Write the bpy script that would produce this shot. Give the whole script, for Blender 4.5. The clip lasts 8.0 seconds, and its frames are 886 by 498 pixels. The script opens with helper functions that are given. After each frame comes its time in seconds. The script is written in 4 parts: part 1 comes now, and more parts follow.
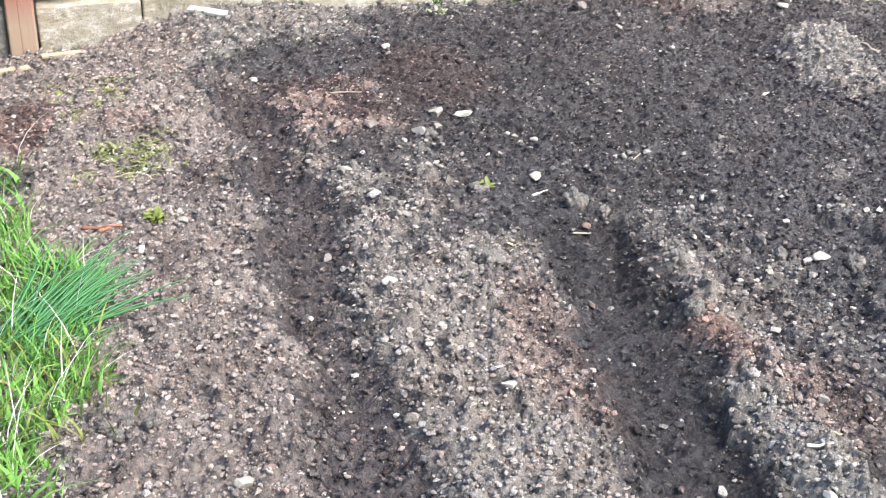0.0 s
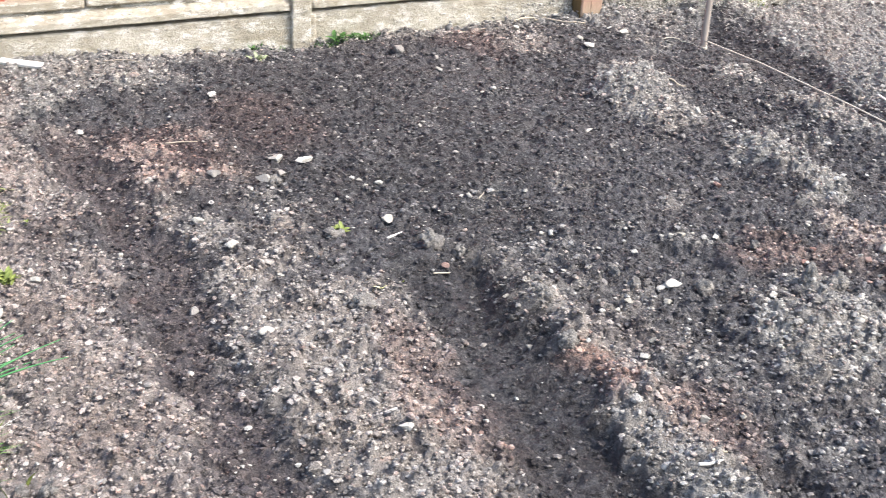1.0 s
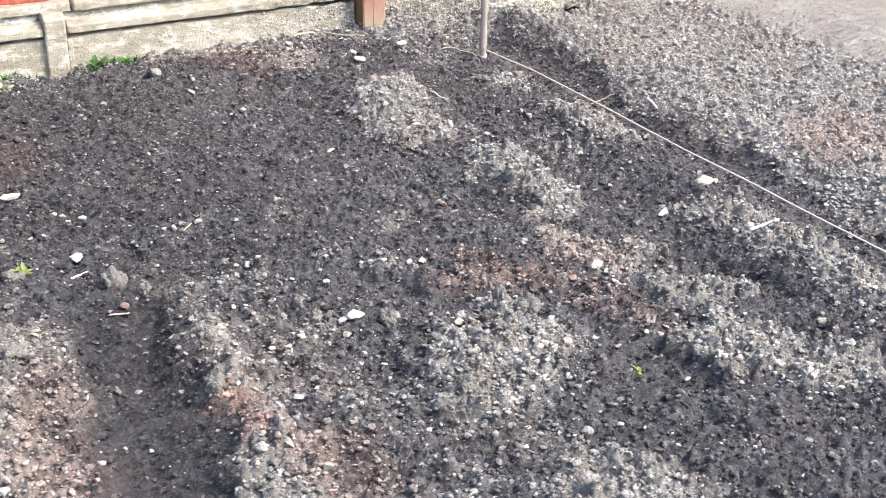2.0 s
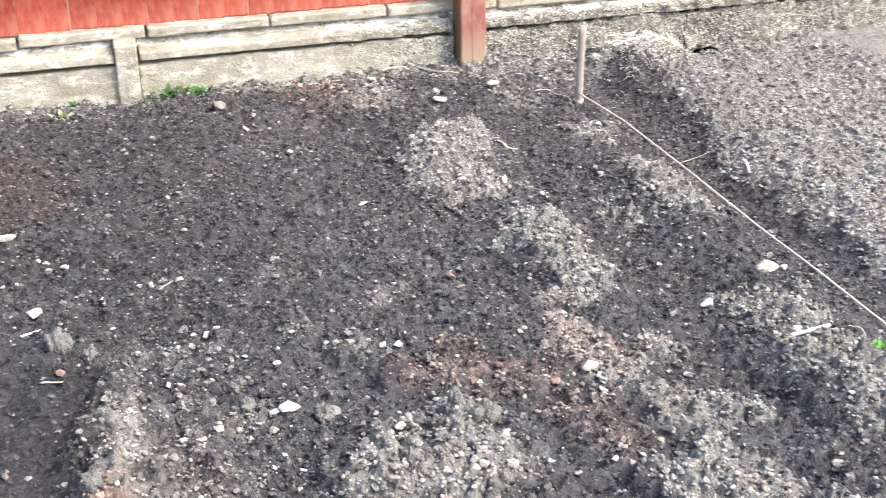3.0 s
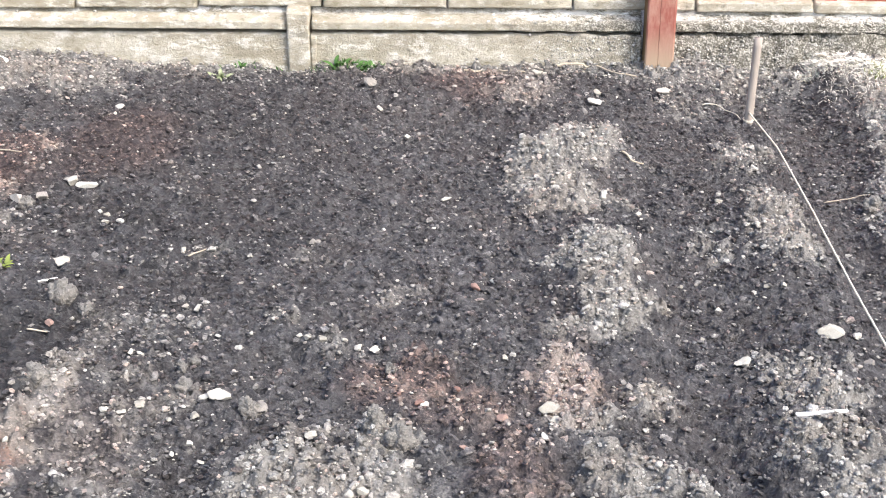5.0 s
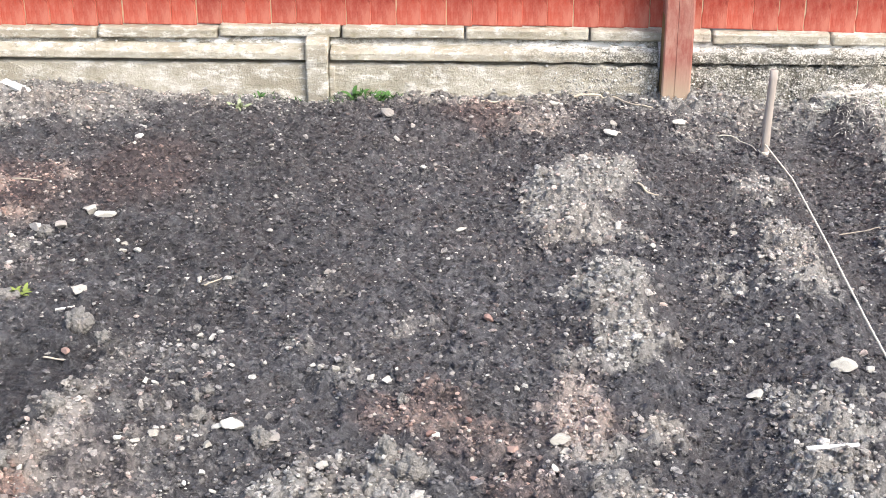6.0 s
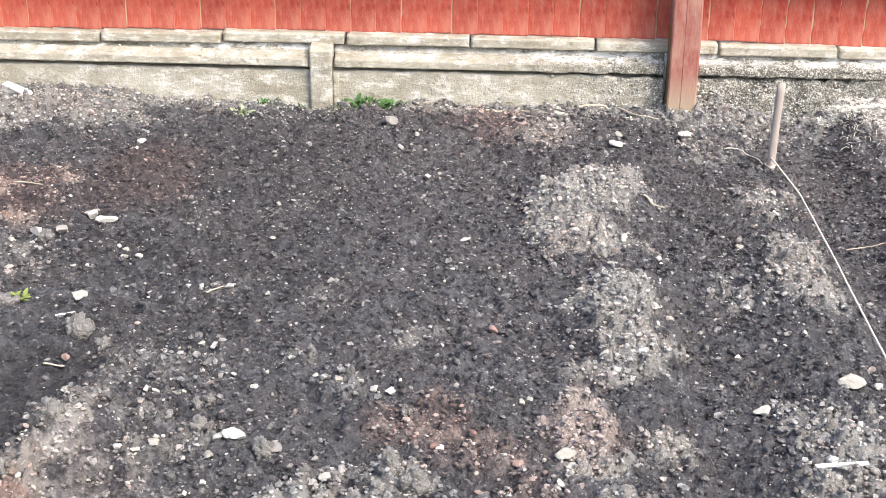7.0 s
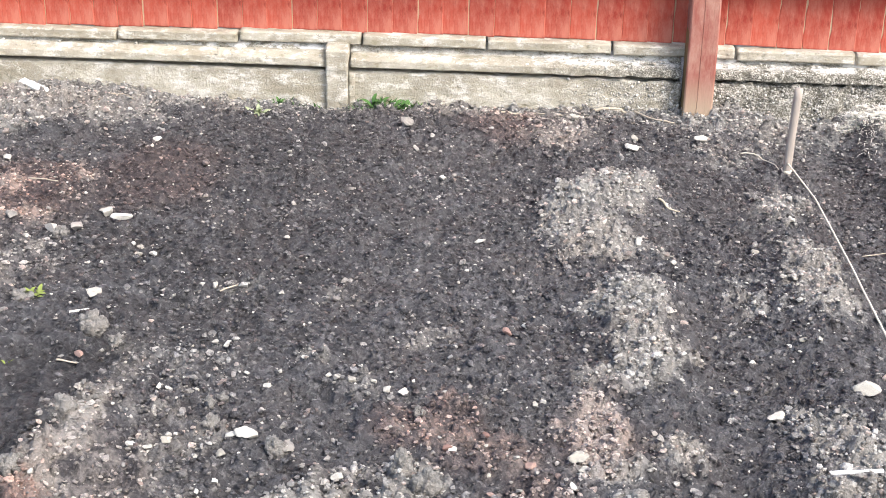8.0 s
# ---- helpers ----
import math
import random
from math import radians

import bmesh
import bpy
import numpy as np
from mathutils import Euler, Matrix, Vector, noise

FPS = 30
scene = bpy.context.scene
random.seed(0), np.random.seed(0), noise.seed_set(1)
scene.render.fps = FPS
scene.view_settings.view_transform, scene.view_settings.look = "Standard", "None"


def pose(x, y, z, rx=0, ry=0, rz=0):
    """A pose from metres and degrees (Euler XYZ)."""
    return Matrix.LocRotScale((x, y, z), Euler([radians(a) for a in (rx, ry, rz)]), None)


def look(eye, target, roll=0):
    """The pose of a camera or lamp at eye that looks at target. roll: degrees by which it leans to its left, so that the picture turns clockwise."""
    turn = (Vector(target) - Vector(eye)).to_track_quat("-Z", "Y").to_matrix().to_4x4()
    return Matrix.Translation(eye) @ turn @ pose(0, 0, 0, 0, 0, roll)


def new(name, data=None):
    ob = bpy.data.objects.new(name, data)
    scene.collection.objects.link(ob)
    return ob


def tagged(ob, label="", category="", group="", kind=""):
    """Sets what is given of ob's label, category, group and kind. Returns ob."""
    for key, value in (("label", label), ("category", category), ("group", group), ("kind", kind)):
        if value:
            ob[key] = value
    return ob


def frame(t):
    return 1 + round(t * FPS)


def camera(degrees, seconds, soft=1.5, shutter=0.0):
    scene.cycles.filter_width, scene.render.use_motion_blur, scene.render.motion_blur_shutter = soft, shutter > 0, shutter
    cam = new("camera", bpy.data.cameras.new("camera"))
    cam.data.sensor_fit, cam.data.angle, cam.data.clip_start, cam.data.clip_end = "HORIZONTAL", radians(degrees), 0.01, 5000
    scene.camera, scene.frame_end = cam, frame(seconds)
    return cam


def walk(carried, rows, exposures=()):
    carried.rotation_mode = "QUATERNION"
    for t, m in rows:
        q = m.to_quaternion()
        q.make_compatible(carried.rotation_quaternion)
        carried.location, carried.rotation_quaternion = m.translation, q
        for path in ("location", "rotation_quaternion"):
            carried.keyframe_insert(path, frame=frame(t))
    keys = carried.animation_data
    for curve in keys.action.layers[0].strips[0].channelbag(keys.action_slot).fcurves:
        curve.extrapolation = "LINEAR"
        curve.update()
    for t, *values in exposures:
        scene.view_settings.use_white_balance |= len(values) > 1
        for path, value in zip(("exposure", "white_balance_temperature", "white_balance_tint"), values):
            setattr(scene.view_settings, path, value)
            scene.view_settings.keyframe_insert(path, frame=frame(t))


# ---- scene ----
cam = camera(36.0, 8.0, soft=0.6, shutter=0.15)
PATH = [
    (0, (-1.628, -5.076, 1.528), (-1.161, -3.343, 0.644), 0.1),
    (0.3, (-1.757, -5.042, 1.527), (-1.148, -3.332, 0.688), 0.3),
    (0.5, (-1.852, -5.007, 1.53), (-1.16, -3.341, 0.667), 0.4),
    (0.7, (-1.924, -4.979, 1.553), (-1.18, -3.334, 0.694), 2.4),
    (1, (-1.893, -5.011, 1.552), (-1.088, -3.377, 0.725), 2.0),
    (1.2, (-1.812, -5.041, 1.537), (-0.973, -3.426, 0.708), 0.0),
    (1.5, (-1.587, -5.109, 1.577), (-0.724, -3.491, 0.78), 0.1),
    (1.6, (-1.5, -5.137, 1.521), (-0.628, -3.509, 0.753), 0.6),
    (1.7, (-1.406, -5.171, 1.555), (-0.521, -3.567, 0.753), 0.6),
    (2.8, (-0.507, -5.021, 1.525), (0.144, -3.311, 0.717), -1.2),
    (2.9, (-0.403, -4.997, 1.527), (0.18, -3.253, 0.741), -0.1),
    (3, (-0.32, -4.977, 1.519), (0.183, -3.216, 0.717), -1.2),
    (3.1, (-0.238, -4.94, 1.539), (0.19, -3.153, 0.749), -1.2),
    (3.2, (-0.124, -4.933, 1.539), (0.229, -3.119, 0.774), -1.9),
    (3.4, (-0.007, -4.879, 1.53), (0.256, -3.044, 0.779), -1.9),
    (3.5, (0.071, -4.85, 1.513), (0.305, -3.008, 0.77), -0.6),
    (3.7, (0.22, -4.789, 1.471), (0.457, -2.94, 0.746), 3.4),
    (3.8, (0.242, -4.763, 1.467), (0.515, -2.913, 0.756), 5.4),
    (4, (0.32, -4.748, 1.465), (0.553, -2.918, 0.692), 3.7),
    (4.2, (0.375, -4.751, 1.445), (0.545, -2.917, 0.664), 3.0),
    (4.3, (0.432, -4.769, 1.447), (0.526, -2.934, 0.658), 2.6),
    (4.5, (0.5, -4.792, 1.432), (0.495, -2.96, 0.63), 1.5),
    (4.7, (0.593, -4.83, 1.432), (0.569, -3.014, 0.594), 0.1),
    (5, (0.615, -4.858, 1.447), (0.55, -3.03, 0.638), -0.1),
    (5.2, (0.639, -4.908, 1.485), (0.538, -3.075, 0.69), -0.3),
    (6.5, (0.629, -4.844, 1.451), (0.538, -2.999, 0.684), 0.0),
    (7, (0.615, -4.84, 1.454), (0.521, -2.993, 0.693), 0.6),
    (7.5, (0.613, -4.841, 1.452), (0.506, -2.993, 0.696), 0.4),
    (8, (0.609, -4.835, 1.449), (0.497, -2.988, 0.691), 1.1),
]
walk(cam, [(t, look(eye, goal, roll)) for t, eye, goal, roll in PATH], [(0.0, 1.50, 6250, 9), (1.7, 1.63, 6250, 9), (3.2, 1.66, 6250, 9), (4.5, 1.52, 6250, 9), (8.0, 1.49, 6250, 9)])

# ---- light: a bright, thinly clouded sky with a soft sun from the front and right of the fence ----
world = bpy.data.worlds.new("sky")
scene.world = world
world.use_nodes = True
wn, wl = world.node_tree.nodes, world.node_tree.links
sky = wn.new("ShaderNodeTexSky")
sky.sky_type, sky.sun_disc = "NISHITA", False
sky.sun_elevation, sky.sun_rotation = radians(48), radians(133)
sky.dust_density, sky.ozone_density = 4.0, 0.6
wl.new(sky.outputs[0], wn["Background"].inputs[0])
wn["Background"].inputs[1].default_value = 0.145
sun = bpy.data.lights.new("sun", "SUN")
sun.energy, sun.angle, sun.color = 1.4, radians(24), (1.0, 0.95, 0.88)
new("sun", sun).matrix_world = look((4.05, -3.78, 6.15), (0, 0, 0))


# ---- materials ----
def material(name, rough=0.9):
    m = bpy.data.materials.new(name)
    m.use_nodes = True
    n, l = m.node_tree.nodes, m.node_tree.links
    b = n["Principled BSDF"]
    b.inputs["Roughness"].default_value = rough
    b.inputs["Specular IOR Level"].default_value = 0.3
    return m, n, l, b


def noise_node(n, l, scale, detail=4.0, rough=0.6, space="Object", stretch=None):
    tex = n.new("ShaderNodeTexNoise")
    tex.inputs["Scale"].default_value = scale
    tex.inputs["Detail"].default_value = detail
    tex.inputs["Roughness"].default_value = rough
    co = n.new("ShaderNodeTexCoord")
    if stretch:
        mp = n.new("ShaderNodeMapping")
        mp.inputs["Scale"].default_value = stretch
        l.new(co.outputs[space], mp.inputs[0])
        l.new(mp.outputs[0], tex.inputs["Vector"])
    else:
        l.new(co.outputs[space], tex.inputs["Vector"])
    return tex.outputs["Fac"]


def ramp(n, l, fac, *stops):
    r = n.new("ShaderNodeValToRGB")
    while len(r.color_ramp.elements) < len(stops):
        r.color_ramp.elements.new(0.5)
    for e, (p, c) in zip(r.color_ramp.elements, stops):
        e.position, e.color = p, (*c, 1) if len(c) == 3 else c
    l.new(fac, r.inputs[0])
    return r.outputs[0]


def mix(n, l, fac, a, b, kind="MIX"):
    m = n.new("ShaderNodeMix")
    m.data_type, m.blend_type = "RGBA", kind
    for sock, v in ((m.inputs[0], fac), (m.inputs[6], a), (m.inputs[7], b)):
        if isinstance(v, (int, float)):
            sock.default_value = v
        elif isinstance(v, tuple):
            sock.default_value = (*v, 1)
        else:
            l.new(v, sock)
    return m.outputs[2]


def calc(n, l, op, a, b=0.0, clamp=False):
    m = n.new("ShaderNodeMath")
    m.operation, m.use_clamp = op, clamp
    for sock, v in zip(m.inputs, (a, b)):
        if isinstance(v, (int, float)):
            sock.default_value = v
        else:
            l.new(v, sock)
    return m.outputs[0]


def bump(n, l, b, height, strength, distance):
    bp = n.new("ShaderNodeBump")
    bp.inputs["Strength"].default_value = strength
    bp.inputs["Distance"].default_value = distance
    l.new(height, bp.inputs["Height"])
    l.new(bp.outputs[0], b.inputs["Normal"])


def attribute(n, name):
    a = n.new("ShaderNodeAttribute")
    a.attribute_name = name
    return a.outputs["Fac"]


def soil_material():
    m, n, l, b = material("soil", 0.92)
    dry, red, tone = attribute(n, "dry"), attribute(n, "red"), attribute(n, "tone")
    fine = noise_node(n, l, 190, 5, 0.75)
    grit = noise_node(n, l, 60, 5, 0.7)
    mottle = noise_node(n, l, 19, 5, 0.7)
    broad = noise_node(n, l, 4.5, 4, 0.6)
    moist = mix(n, l, ramp(n, l, mottle, (0.36, (0, 0, 0)), (0.64, (1, 1, 1))), (0.046, 0.044, 0.047), (0.135, 0.131, 0.136))
    moist = mix(n, l, ramp(n, l, broad, (0.42, (0, 0, 0)), (0.62, (0.5, 0.5, 0.5))), moist, (0.090, 0.079, 0.076))
    moist = mix(n, l, ramp(n, l, grit, (0.50, (0, 0, 0)), (0.66, (0.75, 0.75, 0.75))), moist, (0.230, 0.224, 0.224))
    # dark flecks in the moist colour stand for shaded gaps between crumbs
    moist = mix(n, l, ramp(n, l, fine, (0.30, (0.7, 0.7, 0.7)), (0.42, (0, 0, 0))), moist, (0.030, 0.028, 0.029))
    pale = mix(n, l, ramp(n, l, mottle, (0.34, (0, 0, 0)), (0.66, (1, 1, 1))), (0.265, 0.252, 0.232), (0.42, 0.403, 0.376))
    pale = mix(n, l, ramp(n, l, broad, (0.45, (0, 0, 0)), (0.65, (0.6, 0.6, 0.6))), pale, (0.29, 0.25, 0.215))
    # low grit darkened: shade between pale grains put into the colour
    pale = mix(n, l, ramp(n, l, grit, (0.32, (0.75, 0.75, 0.75)), (0.45, (0, 0, 0))), pale, (0.16, 0.142, 0.125))
    pale = mix(n, l, ramp(n, l, fine, (0.54, (0, 0, 0)), (0.74, (1, 1, 1))), pale, (0.52, 0.50, 0.465))
    edge = calc(n, l, "ADD", dry, calc(n, l, "MULTIPLY", calc(n, l, "SUBTRACT", grit, 0.5), 0.8))
    edge = calc(n, l, "ADD", edge, calc(n, l, "MULTIPLY", calc(n, l, "SUBTRACT", mottle, 0.5), 0.6))
    c = mix(n, l, ramp(n, l, edge, (0.20, (0, 0, 0)), (0.78, (1, 1, 1))), moist, pale)
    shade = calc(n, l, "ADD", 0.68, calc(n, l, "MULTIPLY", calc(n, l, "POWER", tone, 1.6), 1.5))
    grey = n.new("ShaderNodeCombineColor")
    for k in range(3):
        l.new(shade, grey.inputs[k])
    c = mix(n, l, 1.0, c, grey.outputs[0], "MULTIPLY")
    tint = calc(n, l, "MULTIPLY", red, ramp(n, l, grit, (0.38, (0.35, 0.35, 0.35)), (0.62, (1, 1, 1))))
    c = mix(n, l, tint, c, mix(n, l, 1.0, c, (1.40, 0.90, 0.76), "MULTIPLY"))
    l.new(c, b.inputs["Base Color"])
    gloss = ramp(n, l, edge, (0.2, (0.64, 0.64, 0.64)), (0.7, (0.95, 0.95, 0.95)))
    l.new(calc(n, l, "SUBTRACT", gloss, calc(n, l, "MULTIPLY", attribute(n, "wet"), 0.24)), b.inputs["Roughness"])
    h = calc(n, l, "ADD", fine, calc(n, l, "ADD", calc(n, l, "MULTIPLY", grit, 2.0), calc(n, l, "MULTIPLY", mottle, 2.5)))
    bump(n, l, b, h, 1.0, 0.013)
    return m


def stone_material(name, low, high, stain):
    m, n, l, b = material(name, 0.75)
    rnd = n.new("ShaderNodeObjectInfo").outputs["Random"]
    isl = n.new("ShaderNodeNewGeometry").outputs["Random Per Island"]
    c = mix(n, l, calc(n, l, "FRACT", calc(n, l, "ADD", rnd, isl)), low, high)
    spots = noise_node(n, l, 45, 5, 0.65)
    c = mix(n, l, ramp(n, l, spots, (0.48, (0, 0, 0)), (0.68, (0.75, 0.75, 0.75))), c, stain)
    l.new(c, b.inputs["Base Color"])
    bump(n, l, b, noise_node(n, l, 130, 5, 0.7), 0.5, 0.004)
    return m


def concrete_material():
    m, n, l, b = material("weathered_concrete", 0.9)
    big = noise_node(n, l, 4.5, 5, 0.65, stretch=(0.8, 1, 1.6))
    streak = noise_node(n, l, 17, 7, 0.75, stretch=(0.75, 1, 1.5))
    mid = noise_node(n, l, 30, 6, 0.75)
    fine = noise_node(n, l, 170, 4, 0.75)
    c = mix(n, l, ramp(n, l, big, (0.38, (0, 0, 0)), (0.62, (1, 1, 1))), (0.335, 0.300, 0.23), (0.47, 0.435, 0.355))
    c = mix(n, l, ramp(n, l, streak, (0.50, (0, 0, 0)), (0.62, (0.8, 0.8, 0.8))), c, (0.70, 0.675, 0.61))
    c = mix(n, l, ramp(n, l, streak, (0.33, (0.95, 0.95, 0.95)), (0.44, (0, 0, 0))), c, (0.25, 0.225, 0.15))
    c = mix(n, l, ramp(n, l, mid, (0.33, (0.75, 0.75, 0.75)), (0.41, (0, 0, 0))), c, (0.20, 0.185, 0.14))
    c = mix(n, l, attribute(n, "rough"), c, mix(n, l, ramp(n, l, fine, (0.44, (0, 0, 0)), (0.60, (1, 1, 1))), (0.085, 0.078, 0.06), (0.66, 0.63, 0.56)))
    # dark pockets of the rough face, their shade put in as colour
    c = mix(n, l, calc(n, l, "MULTIPLY", attribute(n, "rough"), ramp(n, l, mid, (0.43, (0.85, 0.85, 0.85)), (0.53, (0, 0, 0)))), c, (0.08, 0.073, 0.055))
    c = mix(n, l, ramp(n, l, fine, (0.28, (0.5, 0.5, 0.5)), (0.40, (0, 0, 0))), c, (0.18, 0.165, 0.135))
    crust = calc(n, l, "MULTIPLY", attribute(n, "lime"), ramp(n, l, streak, (0.44, (0, 0, 0)), (0.54, (1, 1, 1))))
    c = mix(n, l, crust, c, (0.84, 0.83, 0.80))
    l.new(c, b.inputs["Base Color"])
    bump(n, l, b, calc(n, l, "ADD", fine, calc(n, l, "ADD", calc(n, l, "MULTIPLY", mid, 2.5), calc(n, l, "MULTIPLY", streak, 2.0))), 0.8, 0.006)
    return m


def paint_material(name, low, high, bare, worn=0.6):
    m, n, l, b = material(name, 0.7)
    rnd = n.new("ShaderNodeObjectInfo").outputs["Random"]
    grain = noise_node(n, l, 9, 6, 0.7, stretch=(14, 14, 1))
    wear = noise_node(n, l, 9, 6, 0.72, stretch=(2.0, 2.0, 0.8))
    smudge = noise_node(n, l, 16, 5, 0.7, stretch=(1.6, 1, 0.9))
    c = mix(n, l, rnd, low, high)
    c = mix(n, l, ramp(n, l, wear, (0.42, (0, 0, 0)), (0.64, (worn, worn, worn))), c, bare)
    c = mix(n, l, ramp(n, l, smudge, (0.28, (0.6, 0.6, 0.6)), (0.44, (0, 0, 0))), c, tuple(v * 0.55 for v in low))
    c = mix(n, l, ramp(n, l, grain, (0.30, (0.4, 0.4, 0.4)), (0.44, (0, 0, 0))), c, (0.16, 0.03, 0.018))
    l.new(c, b.inputs["Base Color"])
    bump(n, l, b, grain, 0.5, 0.004)
    return m


def post_material():
    m, n, l, b = material("red_post_paint_worn_foot", 0.7)
    grain = noise_node(n, l, 9, 6, 0.7, stretch=(14, 14, 1))
    wear = noise_node(n, l, 9, 6, 0.72, stretch=(2.0, 2.0, 0.8))
    c = mix(n, l, ramp(n, l, wear, (0.40, (0, 0, 0)), (0.64, (0.9, 0.9, 0.9))), (0.25, 0.082, 0.062), (0.36, 0.20, 0.155))
    c = mix(n, l, ramp(n, l, grain, (0.30, (0.5, 0.5, 0.5)), (0.44, (0, 0, 0))), c, (0.14, 0.04, 0.028))
    split = n.new("ShaderNodeSeparateXYZ")
    l.new(n.new("ShaderNodeTexCoord").outputs["Object"], split.inputs[0])
    splash = calc(n, l, "ADD", split.outputs[2], calc(n, l, "MULTIPLY", wear, 0.16))
    c = mix(n, l, ramp(n, l, splash, (0.15, (0.85, 0.85, 0.85)), (0.27, (0, 0, 0))), c, (0.34, 0.27, 0.19))
    l.new(c, b.inputs["Base Color"])
    bump(n, l, b, grain, 0.5, 0.004)
    return m


def wood_material(name, low, high, rough=0.85, along=(1, 14, 14)):
    m, n, l, b = material(name, rough)
    grain = noise_node(n, l, 10, 6, 0.7, stretch=along)
    c = mix(n, l, grain, low, high)
    l.new(c, b.inputs["Base Color"])
    bump(n, l, b, grain, 0.5, 0.003)
    return m


def leaf_material(name, low, high):
    m, n, l, b = material(name, 0.55)
    isl = n.new("ShaderNodeNewGeometry").outputs["Random Per Island"]
    c = mix(n, l, isl, low, high)
    c = mix(n, l, ramp(n, l, noise_node(n, l, 30, 3), (0.45, (0, 0, 0)), (0.7, (0.6, 0.6, 0.6))), c, high)
    l.new(c, b.inputs["Base Color"])
    b.inputs["Subsurface Weight"].default_value = 0.0
    return m


SOIL = soil_material()
PALE_STONE = stone_material("pale_stone", (0.33, 0.31, 0.265), (0.60, 0.58, 0.525), (0.26, 0.23, 0.185))
GRIT_STONE = stone_material("grit_stone", (0.20, 0.185, 0.165), (0.62, 0.595, 0.54), (0.16, 0.145, 0.125))
GREY_STONE = stone_material("grey_stone", (0.20, 0.185, 0.17), (0.44, 0.41, 0.37), (0.15, 0.135, 0.12))
BRICK_BIT = stone_material("brick_fragment", (0.24, 0.14, 0.115), (0.38, 0.27, 0.225), (0.18, 0.125, 0.105))
CONCRETE = concrete_material()
RED_BOARD = paint_material("red_board_paint", (0.28, 0.036, 0.022), (0.40, 0.066, 0.038), (0.47, 0.18, 0.125), 0.7)
# rail colour set paler than the boards to carry its lit upper face
RED_RAIL_LIT = paint_material("red_rail_paint_lit", (0.44, 0.155, 0.11), (0.48, 0.19, 0.14), (0.60, 0.38, 0.30), 0.6)
RED_POST = post_material()
BARE_WOOD = wood_material("bare_pale_wood", (0.40, 0.30, 0.185), (0.56, 0.46, 0.33))
SIDE_WOOD = wood_material("unpainted_post_side", (0.13, 0.085, 0.035), (0.24, 0.16, 0.07), along=(14, 14, 1))
GREY_WOOD = wood_material("grey_weathered_wood", (0.24, 0.205, 0.175), (0.42, 0.37, 0.325), along=(14, 14, 1))
TWINE = wood_material("natural_twine", (0.52, 0.47, 0.37), (0.76, 0.71, 0.60), along=(60, 60, 60))
TWIG = wood_material("dry_root", (0.30, 0.25, 0.185), (0.52, 0.46, 0.37))
STRAW = wood_material("bleached_straw", (0.64, 0.61, 0.53), (0.84, 0.82, 0.75))
WHITE_PLASTIC = stone_material("white_plastic", (0.72, 0.72, 0.71), (0.78, 0.78, 0.77), (0.62, 0.61, 0.58))
GRASS = leaf_material("grass_leaf", (0.075, 0.21, 0.03), (0.19, 0.38, 0.08))
CHIVE = leaf_material("chive_leaf", (0.03, 0.13, 0.045), (0.085, 0.24, 0.09))
WEED = leaf_material("weed_leaf", (0.03, 0.08, 0.018), (0.09, 0.18, 0.045))
OLIVE = leaf_material("olive_leaf", (0.14, 0.17, 0.06), (0.26, 0.29, 0.13))
LIME = leaf_material("yellow_green_leaf", (0.13, 0.17, 0.035), (0.24, 0.28, 0.08))
SAGE = leaf_material("pale_sage_leaf", (0.20, 0.24, 0.13), (0.34, 0.38, 0.24))
BARK = wood_material("reddish_bark", (0.24, 0.10, 0.065), (0.38, 0.19, 0.125))
FLOWER = leaf_material("pale_yellow_flower", (0.60, 0.55, 0.25), (0.75, 0.72, 0.45))


# ---- mesh helpers ----
def mesh_of(name, verts, faces, mats, smooth=True, **fields):
    verts, faces = np.asarray(verts, np.float32), np.asarray(faces, np.int32)
    me = bpy.data.meshes.new(name)
    k = faces.shape[1]
    me.vertices.add(len(verts))
    me.vertices.foreach_set("co", verts.ravel())
    me.loops.add(faces.size)
    me.loops.foreach_set("vertex_index", faces.ravel())
    me.polygons.add(len(faces))
    me.polygons.foreach_set("loop_start", np.arange(0, faces.size, k, dtype=np.int32))
    me.polygons.foreach_set("use_smooth", np.full(len(faces), smooth))
    for key, values in fields.items():
        me.attributes.new(key, "FLOAT", "POINT").data.foreach_set("value", np.asarray(values, np.float32))
    me.update(calc_edges=True)
    me.validate()
    for m in mats if isinstance(mats, (list, tuple)) else [mats]:
        me.materials.append(m)
    return me


def part(name, bm, mat, parent=None, label=""):
    """Links a bmesh as one mesh object under a thing or part."""
    me = bpy.data.meshes.new(name)
    bm.to_mesh(me)
    bm.free()
    for m in mat if isinstance(mat, (list, tuple)) else [mat]:
        me.materials.append(m)
    ob = new(name, me)
    ob.parent = parent
    return tagged(ob, label)


def piece(name, me, parent, m=None):
    ob = new(name, me)
    ob.parent = parent
    if m is not None:
        ob.matrix_basis = m
    return ob


# ---- terrain shape ----
RNG = np.random.default_rng(7)


def value_noise(x, y, size, seed):
    table = np.random.default_rng(seed).random((256, 256))
    u, v = x / size + 1000.3, y / size + 1000.7
    i, j = np.floor(u).astype(int), np.floor(v).astype(int)
    f, g = u - i, v - j
    f, g = f * f * (3 - 2 * f), g * g * (3 - 2 * g)
    i, j, i1, j1 = i & 255, j & 255, (i + 1) & 255, (j + 1) & 255
    return (table[i, j] * (1 - f) + table[i1, j] * f) * (1 - g) + (table[i, j1] * (1 - f) + table[i1, j1] * f) * g - 0.5


def fractal(x, y, size, seed, octaves=4):
    return sum(value_noise(x, y, size / 2**k, seed + k) / 1.7**k for k in range(octaves))


